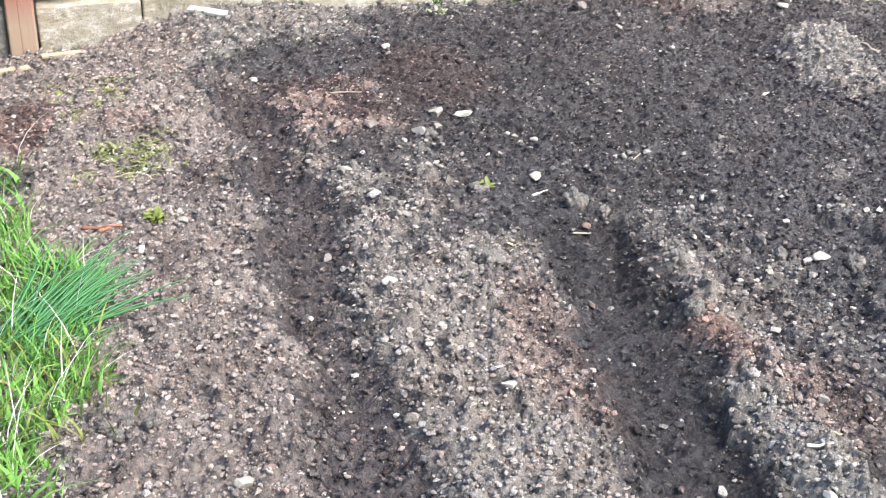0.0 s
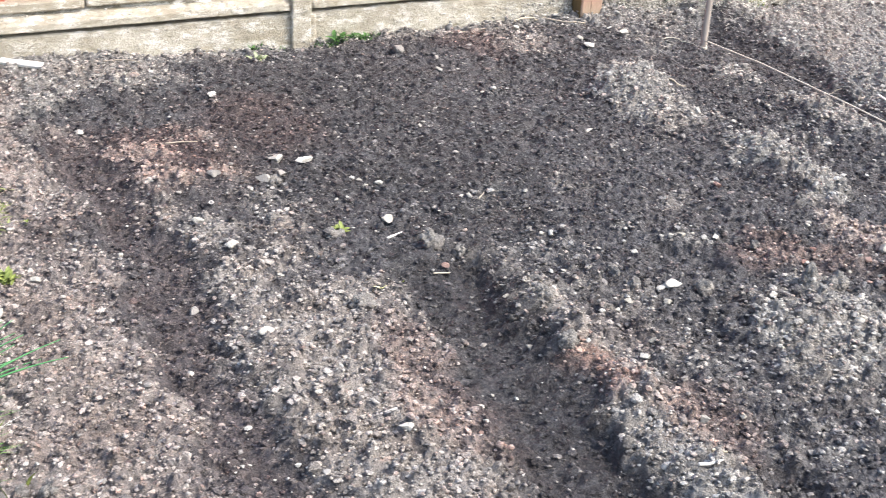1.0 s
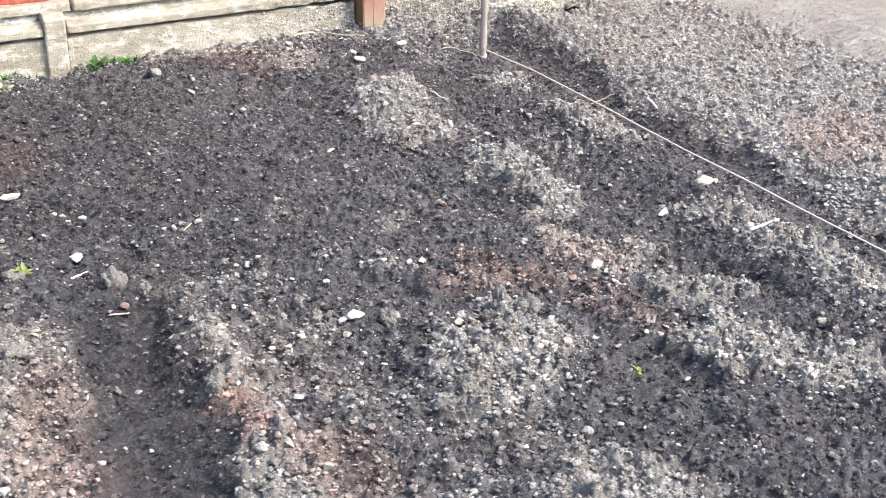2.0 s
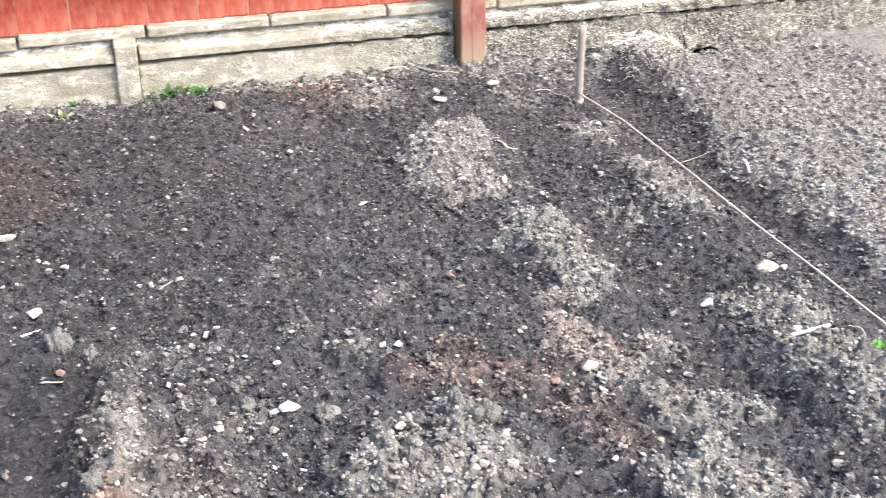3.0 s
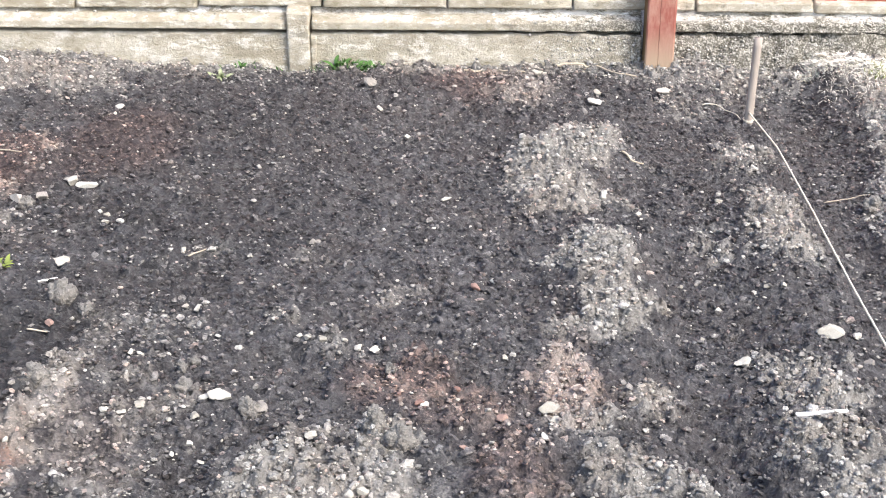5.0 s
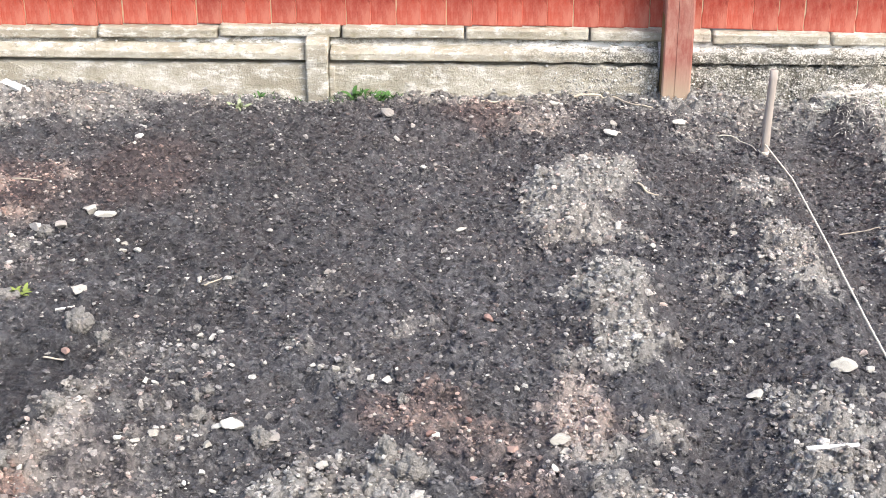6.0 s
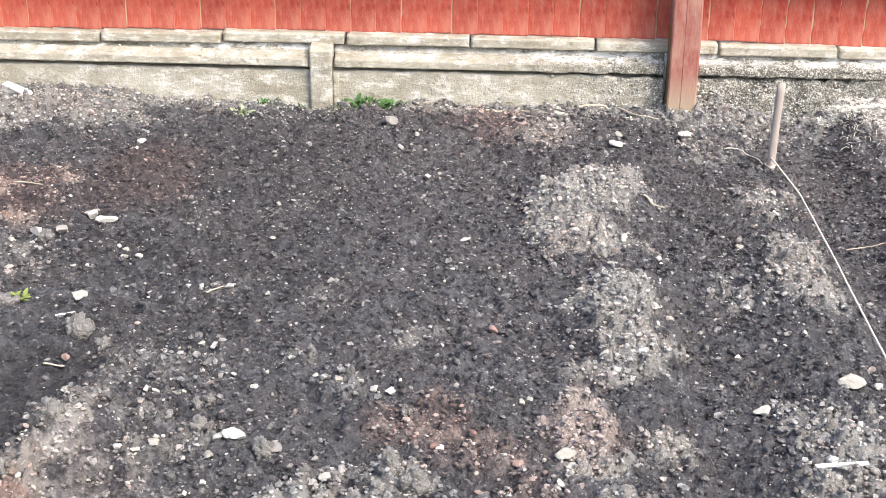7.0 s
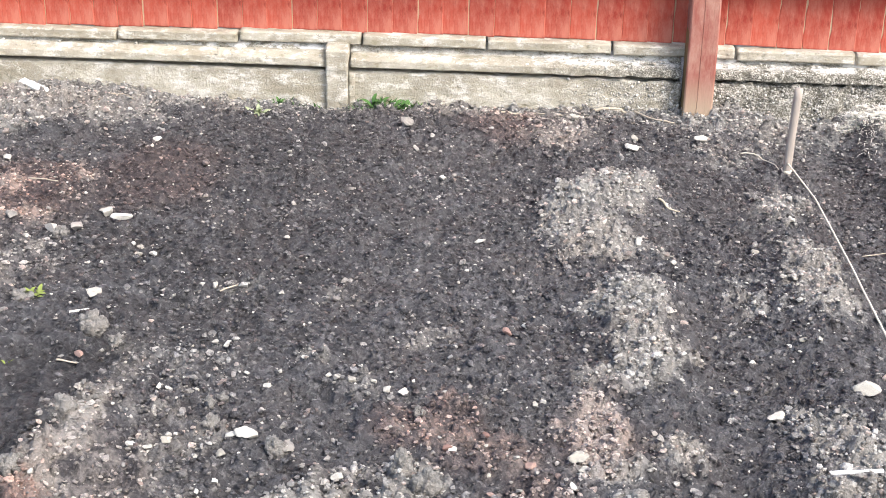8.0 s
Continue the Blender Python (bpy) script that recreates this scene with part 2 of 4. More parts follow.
def lumps(x, y, cell, seed, share=0.7):
    """Rounded clods: height over the ground, one at most for each cell of a jittered grid."""
    rng = np.random.default_rng(seed)
    jx, jy, jr, jk = (rng.random((128, 128)) for _ in range(4))
    u, v = x / cell + 500.0, y / cell + 500.0
    i, j = np.floor(u).astype(int), np.floor(v).astype(int)
    u = u + 0.45 * value_noise(x, y, cell * 0.42, seed + 61) + 0.25 * value_noise(x, y, cell * 0.2, seed + 62)
    v = v + 0.45 * value_noise(x, y, cell * 0.42, seed + 63) + 0.25 * value_noise(x, y, cell * 0.2, seed + 64)
    i, j = np.floor(u).astype(int), np.floor(v).astype(int)
    top = np.zeros(np.shape(u))
    for di in (-1, 0, 1):
        for dj in (-1, 0, 1):
            a, b = (i + di) & 127, (j + dj) & 127
            r = np.where(jk[a, b] < share, 0.22 + 0.42 * jr[a, b] ** 2, 0.0)
            d2 = (u - i - di - jx[a, b]) ** 2 + (v - j - dj - jy[a, b]) ** 2
            top = np.maximum(top, np.sqrt(np.maximum(r * r - d2, 0)))
    return top * cell


def step(v, a, b):
    u = np.clip((v - a) / (b - a), 0, 1)
    return u * u * (3 - 2 * u)


def blob(x, y, cx, cy, rx, ry, soft=0.45):
    """1 inside an ellipse, falling to 0 at its rim."""
    d = np.sqrt(((x - cx) / rx) ** 2 + ((y - cy) / ry) ** 2)
    return 1 - step(d, 1 - soft, 1 + soft)


def band(x, y, points, half, soft=0.5):
    """1 along a line that runs away from the fence, given as (x, y) with falling y."""
    px, py = zip(*points)
    mid = np.interp(-y, [-v for v in py], px)
    d = np.abs(x - mid) / half
    return (1 - step(d, 1 - soft, 1 + soft)) * step(y, min(py) - 0.1, min(py) + 0.05) * (1 - step(y, max(py) - 0.05, max(py) + 0.1))


FURROW_A = [(-1.10, -0.62), (-1.16, -0.99), (-1.14, -1.28), (-1.13, -1.55), (-1.14, -1.78), (-1.15, -2.02), (-1.18, -2.25), (-1.19, -2.5), (-1.20, -2.9), (-1.21, -4.2)]
FURROW_B = [(-0.42, -1.98), (-0.43, -2.05), (-0.45, -2.26), (-0.47, -2.44), (-0.50, -2.6), (-0.54, -2.78), (-0.57, -2.93), (-0.58, -4.2)]
RIDGE_A = [(-1.03, -1.38), (-1.00, -1.62), (-0.95, -1.90), (-0.91, -2.1), (-0.92, -2.25), (-0.91, -2.46), (-0.90, -2.8), (-0.90, -4.2)]
RIDGE_B = [(-0.27, -2.27), (-0.32, -2.46), (-0.35, -2.64), (-0.36, -2.8), (-0.36, -3.27), (-0.36, -4.2)]
TRENCH = [(1.66, -0.25), (1.70, -0.6), (1.62, -1.0), (1.58, -1.4), (1.59, -1.9), (1.57, -2.5), (1.56, -4.2)]
PATH_EDGE = [(1.84, 0.0), (1.82, -0.27), (1.89, -0.52), (1.84, -0.75), (1.75, -1.0), (1.68, -1.3), (1.70, -1.6), (1.71, -2.0), (1.67, -2.6), (1.66, -4.2)]


def heaps(x, y, soft, *rows):
    """The highest of several ellipses, given as (share, x, y, half width, half depth)."""
    return np.max([share * blob(x, y, cx, cy, rx, ry, soft) for share, cx, cy, rx, ry in rows], axis=0)


def soil_fields(x, y):
    """Height, dryness and redness of the soil at x, y."""
    wx = x + 0.08 * fractal(x, y, 0.20, 11) + 0.05 * fractal(x, y, 0.06, 51)
    wy = y + 0.10 * fractal(x, y, 0.20, 31) + 0.06 * fractal(x, y, 0.06, 71)
    fa, fb = band(wx, wy, FURROW_A, 0.080 + 0.02 * step(-wy, 2.0, 2.8), 0.5), band(wx, wy, FURROW_B, 0.125, 0.4)
    wide_a = 0.075 + 0.10 * step(-wy, 1.75, 2.15)
    ra, rb = band(wx, wy, RIDGE_A, wide_a), band(wx, wy, RIDGE_B, 0.062 + 0.04 * step(-wy, 2.5, 3.1), 0.35)
    tr = band(wx, wy, TRENCH, 0.115, 0.4)
    heap_a = heaps(wx, wy, 0.30, (1.0, 0.87, -0.94, 0.14, 0.20), (1.0, 0.76, -1.08, 0.09, 0.17), (0.85, 0.84, -1.27, 0.11, 0.13), (0.6, 0.94, -1.28, 0.06, 0.06))
    heap_b = heaps(wx, wy, 0.30, (1.0, 0.90, -1.68, 0.11, 0.14), (1.0, 0.91, -1.92, 0.10, 0.14), (0.7, 0.79, -2.05, 0.09, 0.08))
    heap_c = heaps(wx, wy, 0.40, (1.15, 1.41, -1.36, 0.10, 0.19), (1.15, 1.42, -1.55, 0.09, 0.13), (0.55, 1.19, -1.56, 0.04, 0.12), (0.5, 1.28, -1.58, 0.08, 0.06))
    heap_d = heaps(wx, wy, 0.35, (1.25, 1.33, -2.29, 0.08, 0.14), (1.25, 1.33, -2.54, 0.115, 0.14), (1.2, 1.33, -2.80, 0.115, 0.15), (0.9, 1.32, -3.15, 0.12, 0.3))
    light_e = heaps(wx, wy, 0.40, (0.90, 0.80, -2.26, 0.06, 0.14), (1.1, 0.97, -2.33, 0.07, 0.085), (0.9, 0.83, -2.47, 0.07, 0.09))
    light_g = heaps(wx, wy, 0.40, (1.0, 0.92, -2.67, 0.12, 0.09), (1.1, 0.83, -2.92, 0.13, 0.14), (1.0, 0.95, -3.11, 0.12, 0.10))
    light_h = heaps(wx, wy, 0.35, (1.0, 0.40, -2.56, 0.065, 0.065), (0.95, 0.30, -2.72, 0.17, 0.11), (0.75, 0.23, -2.62, 0.08, 0.06), (0.85, 0.22, -2.87, 0.17, 0.08), (0.55, 0.30, -2.50, 0.09, 0.05))
    light_i = heaps(wx, wy, 0.40, (0.9, -0.31, -2.34, 0.085, 0.09), (0.65, -0.34, -2.52, 0.07, 0.09), (0.42, -0.23, -2.56, 0.09, 0.10), (0.6, -0.10, -2.47, 0.06, 0.10), (0.5, -0.14, -2.67, 0.10, 0.10), (0.45, -0.12, -2.29, 0.05, 0.06))
    clods = heaps(wx, wy, 0.45, (0.34, -0.07, -2.62, 0.24, 0.22), (0.36, -0.02, -2.40, 0.10, 0.07), (0.30, 0.02, -3.0, 0.4, 0.28), (0.24, -0.20, -2.10, 0.22, 0.12))
    low = blob(wx, wy, 0.24, -3.36, 0.18, 0.12)
    red_j = heaps(wx, wy, 0.40, (1.0, 0.45, -2.28, 0.13, 0.09), (0.8, 0.58, -2.44, 0.13, 0.11), (0.7, 0.65, -2.66, 0.10, 0.13))
    red_k = heaps(wx, wy, 0.45, (1.0, -0.89, -1.14, 0.20, 0.22), (1.0, -0.93, -0.90, 0.18, 0.16))
    left = 1 - step(wx, -1.32, -1.18)
    back_left = step(wy, -0.42, -0.30) * (1 - step(wx, -0.72, -0.60))
    upper_left = (1 - step(wx, -1.12, -1.02)) * step(wy, -0.70, -0.60)
    strip = heaps(wx, wy, 0.45, (0.55, 0.76, -0.30, 0.12, 0.19), (0.55, 0.42, -0.08, 0.26, 0.09), (0.7, 1.37, -0.10, 0.26, 0.18), (0.45, 1.28, -0.40, 0.10, 0.10))
    strip = np.maximum(strip, 0.62 * step(wy, -0.27, -0.10) * (1 - 0.7 * blob(wx, wy, -0.05, -0.16, 0.30, 0.10)) * (1 - 0.75 * blob(wx, wy, 0.98, -0.22, 0.14, 0.14)))
    stake_heap = 0.62 * blob(wx, wy, 1.39, -0.84, 0.075, 0.16)
    edge_x = np.interp(-wy, [-v for _, v in PATH_EDGE], [u for u, _ in PATH_EDGE])
    path = step(wx - edge_x, -0.035, 0.045)
    small = heaps(wx, wy, 0.40, (0.6, 0.15, -1.67, 0.035, 0.08), (0.6, 0.38, -1.87, 0.05, 0.03), (0.55, -0.10, -1.63, 0.06, 0.04), (0.5, 0.13, -2.05, 0.05, 0.05), (0.5, -0.32, -1.97, 0.08, 0.05), (0.5, 0.28, -2.17, 0.10, 0.03))
    spill = heaps(wx, wy, 0.40, (0.75, -1.03, -1.46, 0.06, 0.11), (0.42, -0.74, -1.49, 0.14, 0.11), (0.7, -0.76, -1.68, 0.07, 0.07), (0.55, -0.76, -1.88, 0.11, 0.07), (0.6, -0.88, -1.66, 0.06, 0.07), (0.75, -0.69, -2.14, 0.075, 0.075), (0.45, -0.66, -2.35, 0.08, 0.25))
    ridge_l = 0.80 * ra
    broken = step(fractal(x, y, 0.14, 131, 3), 0.0, 0.16) * step(wy, -2.35, -1.9)
    ridge_l = np.maximum(ridge_l * (1 - 0.55 * broken), spill)
    furrow_x = (1 - step(np.abs(wy + 0.50 - 0.12 * (wx + 0.9)), 0.03, 0.08)) * step(wx, -1.34, -1.22) * (1 - step(wx, -0.7, -0.6))
    dry = np.max([heap_a, heap_b, heap_c, heap_d, light_e, light_g, light_h, light_i, clods, 0.9 * low, 0.42 * red_j, 0.85 * red_k * step(fractal(x, y, 0.10, 181, 3), -0.22, 0.22),
                  0.64 * left, 0.66 * back_left, 0.68 * upper_left, strip, stake_heap, 1.25 * path, small, ridge_l, 0.85 * rb], axis=0) * 1.12
    hollow = heaps(wx, wy, 0.45, (0.9, 0.18, -2.24, 0.09, 0.08), (0.7, 0.05, -2.65, 0.06, 0.12), (0.9, 0.98, -2.47, 0.07, 0.06), (0.9, 1.09, -2.55, 0.06, 0.18), (1.0, 0.60, -2.94, 0.08, 0.11), (1.0, 0.42, -3.16, 0.14, 0.10))
    hole = blob(wx, wy, -0.20, -3.32, 0.09, 0.12)
    dark = np.max([0.7 * blob(wx, wy, -1.85, -0.93, 0.11, 0.18), 0.7 * blob(wx, wy, -1.90, -1.38, 0.09, 0.12), 0.3 * blob(wx, wy, -1.39, -1.49, 0.11, 0.11), fa * (0.66 + 0.22 * step(wy, -1.5, -1.1)), 0.95 * fb, 0.9 * tr * (1 - path) * (1 - 0.9 * heap_c), furrow_x, hole, hollow], axis=0)
    dry = np.clip(dry * (1 - dark) + (1 - 0.6 * fb) * (0.22 * fractal(x, y, 0.16, 91) + 0.40 * fractal(x, y, 0.05, 95, 3)), 0, 1)
    red = np.clip(np.max([0.60 * red_j, 0.62 * red_k, 0.3 * fa, 0.26 * left, 0.14 * ridge_l, 0.5 * blob(wx, wy, -0.72, -2.60, 0.09, 0.35), 0.85 * blob(wx, wy, -0.37, -2.76, 0.06, 0.14), 0.5 * blob(wx, wy, -0.22, -3.0, 0.10, 0.16), 0.5 * blob(wx, wy, 0.55, -0.25, 0.13, 0.17), 0.15 * blob(wx, wy, 0.76, -0.30, 0.12, 0.19),
                          0.9 * blob(wx, wy, -1.85, -0.93, 0.12, 0.18), 0.5 * blob(wx, wy, -1.49, -0.97, 0.15, 0.14), 0.35 * blob(wx, wy, 2.0, -2.0, 0.16, 0.2), 0.45 * blob(wx, wy, -0.55, -0.85, 0.22, 0.28), 0.15 * blob(wx, wy, -0.24, -2.57, 0.13, 0.16), 0.4 * blob(wx, wy, 0.80, -2.30, 0.08, 0.2)], axis=0), 0, 1)
    sx, sy = x + 0.06 * fractal(x, y, 0.22, 11, 2), y + 0.06 * fractal(x, y, 0.22, 31, 2)
    mounds = 0.075 * blob(sx, sy, 0.86, -0.95, 0.16, 0.26, 0.8) + 0.030 * blob(sx, sy, 0.79, -1.2, 0.13, 0.22, 0.8)
    mounds = mounds + 0.060 * blob(sx, sy, 0.91, -1.76, 0.13, 0.24, 0.8) + 0.020 * blob(sx, sy, 0.80, -2.05, 0.12, 0.13, 0.8)
    mounds = mounds + 0.045 * blob(sx, sy, 1.41, -1.42, 0.12, 0.24, 0.8) + 0.040 * blob(sx, sy, 1.33, -2.50, 0.13, 0.36, 0.8) + 0.03 * blob(sx, sy, 0.36, -2.62, 0.14, 0.14, 0.8)
    z = 0.045 * step(y, -0.85, -0.25) * step(x, -1.75, -1.15) * (1 - 0.9 * step(x, 1.35, 1.5) * (1 - step(x, 1.7, 1.8)) - step(x, 1.98, 2.12))
    z = z - 0.035 * (1 - step(x, -1.9, -1.35)) * step(y, -1.0, -0.2) + 0.04 * step(y, -0.35, 0.02) * (1 - step(x, -0.9, -0.5)) * step(x, -1.65, -1.25) + 0.03 * step(sx - edge_x, -0.06, 0.16) - 0.03 * step(y, -0.5, -0.05) * step(x, 1.98, 2.15) - 0.045 * blob(x, y, 2.235, 0.06, 0.09, 0.14)
    z = z + 0.012 * blob(x, y, 0.1, -1.4, 1.0, 0.8) - 0.03 * blob(x, y, 1.15, -2.0, 0.16, 0.5)
    z = z - 0.024 * fa - 0.035 * fb - 0.045 * band(sx, sy, TRENCH, 0.14, 0.85) - 0.02 * furrow_x - 0.035 * hole - 0.03 * hollow
    z = z + 0.012 * ra + 0.035 * band(sx, sy, RIDGE_B, 0.095, 0.8) + mounds + 0.014 * light_g + 0.012 * light_h + 0.012 * light_i + 0.02 * low
    z = z + np.interp(x, [-1.3, -0.87, -0.4, 1.02, 1.2, 1.43, 1.6], [-0.036, -0.038, -0.026, -0.026, -0.01, 0.022, 0.0]) * step(y, -0.22, -0.02)
    z = z + 0.02 * red_k + 0.015 * red_j + 0.03 * stake_heap + 0.030 * blob(x, y, 1.86, -0.14, 0.14, 0.12, 0.7)
    z = z + 0.030 * fractal(x, y, 0.45, 5, 3) + 0.014 * fractal(x, y, 0.09, 15, 3)
    rough = 1.12 + 0.3 * np.maximum(dry * (1 - 0.5 * left), 1.6 * clods) - 0.45 * np.maximum(fb, tr) - 0.6 * path
    detail = 0.40 * lumps(x, y, 0.06, 3, 0.30) * np.maximum(2.2 * clods + rb + light_h + 1.9 * light_i + heap_a + 0.9 * red_j, 0.12)
    detail = detail + rough * ((0.50 + 0.45 * dry) * lumps(x, y, 0.036, 4, 0.6) + (0.75 + 0.25 * dry) * lumps(x + 0.013, y, 0.022, 6, 0.8) + 0.45 * lumps(x, y + 0.007, 0.014, 8, 0.9)) + 0.012 * fractal(x, y, 0.03, 25, 3)
    return z + detail, dry, red


def spread(fine_from, fine_to, pitch, far):
    inner = np.arange(fine_from, fine_to, pitch)
    outer = pitch * 1.35 ** np.arange(1, 60)
    outer = np.cumsum(outer)
    outer = outer[outer < far]
    return np.concatenate([fine_from - outer[::-1], inner, inner[-1] + outer])


GX, GY = spread(-2.15, 2.75, 0.0056, 150.0), spread(-3.7, 0.06, 0.0056, 150.0)
mx, my = np.meshgrid(GX, GY, indexing="ij")
GZ, GDRY, GRED = soil_fields(mx, my)
away = np.maximum(np.maximum(-2.4 - mx, mx - 3.0), np.maximum(-3.9 - my, my - 0.3))
calm = 1 - step(away, 0.0, 1.2)
GZ = GZ * calm + (1 - calm) * 0.05 * fractal(mx, my, 1.7, 141, 3)
GDRY = GDRY * calm + (1 - calm) * np.clip(0.62 + 0.5 * fractal(mx, my, 1.3, 151, 4), 0, 1)
GRED = GRED * calm + (1 - calm) * 0.2


# tone lowered over mid-bed; along the furrow for wet soil plus painted self-shade
GDARK = calm * np.clip(blob(mx, my, -0.30, -1.15, 0.50, 0.75, 0.6) + 0.35 * fractal(mx, my, 0.3, 161, 3) + 1.6 * band(mx, my, FURROW_B, 0.13), 0, 1.8)


def ground_z(x, y):
    i = min(max(int(np.searchsorted(GX, x)) - 1, 0), len(GX) - 2)
    j = min(max(int(np.searchsorted(GY, y)) - 1, 0), len(GY) - 2)
    f, g = (x - GX[i]) / (GX[i + 1] - GX[i]), (y - GY[j]) / (GY[j + 1] - GY[j])
    return float((GZ[i, j] * (1 - f) + GZ[i + 1, j] * f) * (1 - g) + (GZ[i, j + 1] * (1 - f) + GZ[i + 1, j + 1] * f) * g)


def ground_mean(x, y, r):
    """The soil's mean height over a square of half width r, where a thing rests."""
    return sum(ground_z(x + a * r, y + b * r) for a in (-1, -0.5, 0, 0.5, 1) for b in (-1, -0.5, 0, 0.5, 1)) / 25


def sample(grid, x, y):
    i = np.clip(np.searchsorted(GX, x), 0, len(GX) - 1)
    j = np.clip(np.searchsorted(GY, y), 0, len(GY) - 1)
    return grid[i, j]


count_y = len(GY)
index = (np.arange(len(GX) - 1)[:, None] * count_y + np.arange(count_y - 1)[None, :]).ravel()
quads = np.stack([index, index + count_y, index + count_y + 1, index + 1], -1)
# dry scaled down, so shade between the crumbs sits in the sheet's colour
ground = new("ground", mesh_of("ground", np.stack([mx, my, GZ], -1).reshape(-1, 3), quads, SOIL, dry=np.maximum(0.82, 0.95 * step(mx, 1.72, 1.85)).ravel() * GDRY.ravel(), red=GRED.ravel(), tone=np.clip(0.44 - 0.20 * GDARK.ravel(), 0.0, 1.0), wet=band(mx, my, FURROW_B, 0.11).ravel()))
tagged(ground, "dug vegetable plot with dark moist soil and pale dry ridges", "soil", kind="structure")


# ---- the low concrete wall under the fence ----
def sweep(x0, x1, profile, pitch, amount, seed, ends=0.0):
    """A closed (y, z) profile drawn along x, roughened by amount(x) metres. Returns vertices, triangles and roughness."""
    ring = []
    for (ya, za), (yb, zb) in zip(profile, profile[1:] + profile[:1]):
        k = max(1, round(math.dist((ya, za), (yb, zb)) / pitch)) if min(ya, yb) < 0.12 else 1
        far = math.dist((ya, za), (yb, zb))
        cuts = [0.0] + ([0.0018 / far] if far > 0.008 else []) + [i / k for i in range(1, k)] + ([1 - 0.0018 / far] if far > 0.008 else [])
        ring += [(ya + (yb - ya) * u, za + (zb - za) * u) for u in cuts]
    ring = np.array(ring)
    mid = ring.mean(0)
    xs = np.linspace(x0, x1, max(2, round((x1 - x0) / pitch) + 1))
    out = ring - mid
    out = out / np.linalg.norm(out, axis=1)[:, None]
    m = len(ring)
    xx, kk = np.meshgrid(xs, np.arange(m), indexing="ij")
    along = np.cumsum(np.r_[0, np.linalg.norm(np.diff(ring, axis=0), axis=1)])[kk]
    shove = amount(xx) * (1.3 * fractal(xx, along, 0.12, seed) + 0.9 * fractal(xx, along, 0.03, seed + 9, 3) - 0.4 * lumps(xx, along, 0.05, seed + 3, 0.3) / 0.02)
    verts = np.stack([xx, ring[kk, 0] + out[kk, 0] * shove, ring[kk, 1] + out[kk, 1] * shove], -1).reshape(-1, 3)
    tris = []
    for i in range(len(xs) - 1):
        for k in range(m):
            a, b, c, d = i * m + k, i * m + (k + 1) % m, (i + 1) * m + (k + 1) % m, (i + 1) * m + k
            tris += [(a, b, c), (a, c, d)]
    for base, flip in ((0, False), ((len(xs) - 1) * m, True)):
        centre = len(verts)
        verts = np.vstack([verts, [[xs[0] if not flip else xs[-1], *mid]]])
        for k in range(m):
            a, b = base + k, base + (k + 1) % m
            tris.append((centre, a, b) if flip else (centre, b, a))
    return verts, np.array(tris), xx


def swept(name, x0, x1, profile, parent, pitch=0.010, amount=None, seed=0, rough=None, label="", crusted=False):
    amount = amount or (lambda x: np.full(np.shape(x), 0.006))
    v, t, xx = sweep(x0, x1, profile, pitch, amount, seed)
    r = rough(v[:, 0]) if rough else np.zeros(len(v))
    ob = new(name, mesh_of(name, v, t, CONCRETE, rough=r, lime=lime(v[:, 0]) * (0.6 * step(v[:, 2], 0.197, 0.207) * step(v[:, 1], 0.008, 0.02) if crusted == "top" else 1.0) if crusted else np.zeros(len(v))))
    ob.parent = parent
    return tagged(ob, label)


def lime(x):
    """Share of white crust along the wall."""
    return np.clip(blob(x, 0 * x, 1.02, 0.0, 0.30, 1.0) + 0.7 * blob(x, 0 * x, 1.9, 0.0, 0.35, 1.0) + 0.6 * blob(x, 0 * x, -0.35, 0.0, 0.3, 1.0) + 0.30, 0, 1)


def spall(x):
    return 0.0025 + 0.016 * step(x, 0.45, 1.4)


def pitted(x):
    return 0.85 * step(np.asarray(x) + 0.25 * value_noise(np.asarray(x), np.asarray(x) * 0, 0.1, 3), 0.7, 1.5)


POSTS = (-1.86, 1.225, 4.3)
wall = tagged(new("wall_north"), "low weathered concrete wall with slab copings under a fence", "wall", kind="structure")
BASE = [(0.014, -0.25), (0.014, 0.142), (0.020, 0.150), (0.062, 0.153), (0.25, 0.153), (0.25, -0.25)]
PLINTH = [(-0.006, -0.25), (-0.006, 0.114), (0.002, 0.122), (0.052, 0.128), (0.058, 0.153), (0.25, 0.153), (0.25, -0.25)]
LEDGE = [(0.003, 0.166), (0.0, 0.169), (0.001, 0.192), (0.006, 0.197), (0.040, 0.213), (0.24, 0.215), (0.24, 0.155), (0.050, 0.155), (0.046, 0.166)]
MORTAR = [(0.068, 0.205), (0.072, 0.220), (0.080, 0.230), (0.098, 0.238), (0.2, 0.243), (0.2, 0.205)]
swept("plinth", -4.6, -1.918, PLINTH, wall, pitch=0.018, amount=lambda x: np.full(np.shape(x), 0.004), seed=24)
swept("plinth", -1.802, -1.427, PLINTH, wall, amount=lambda x: np.full(np.shape(x), 0.004), seed=25)
swept("base_course", -1.42, -0.118, BASE, wall, amount=lambda x: np.full(np.shape(x), 0.004), seed=21)
swept("base_course", -0.045, 1.168, BASE, wall, amount=lambda x: 0.005 + 0.008 * step(x, 0.6, 1.2), seed=22, rough=pitted)
UNDERCUT = [(0.014, 0.0)] + BASE[1:-1] + [(0.25, 0.0)]
for n, (a, b, outline) in enumerate(((1.282, 2.155, BASE), (2.155, 2.315, UNDERCUT), (2.315, 4.9, BASE))):
    swept("base_course", a, b, outline, wall, amount=lambda x: 0.004 + spall(x), seed=23, rough=pitted, label="spalled concrete with exposed pebble aggregate")
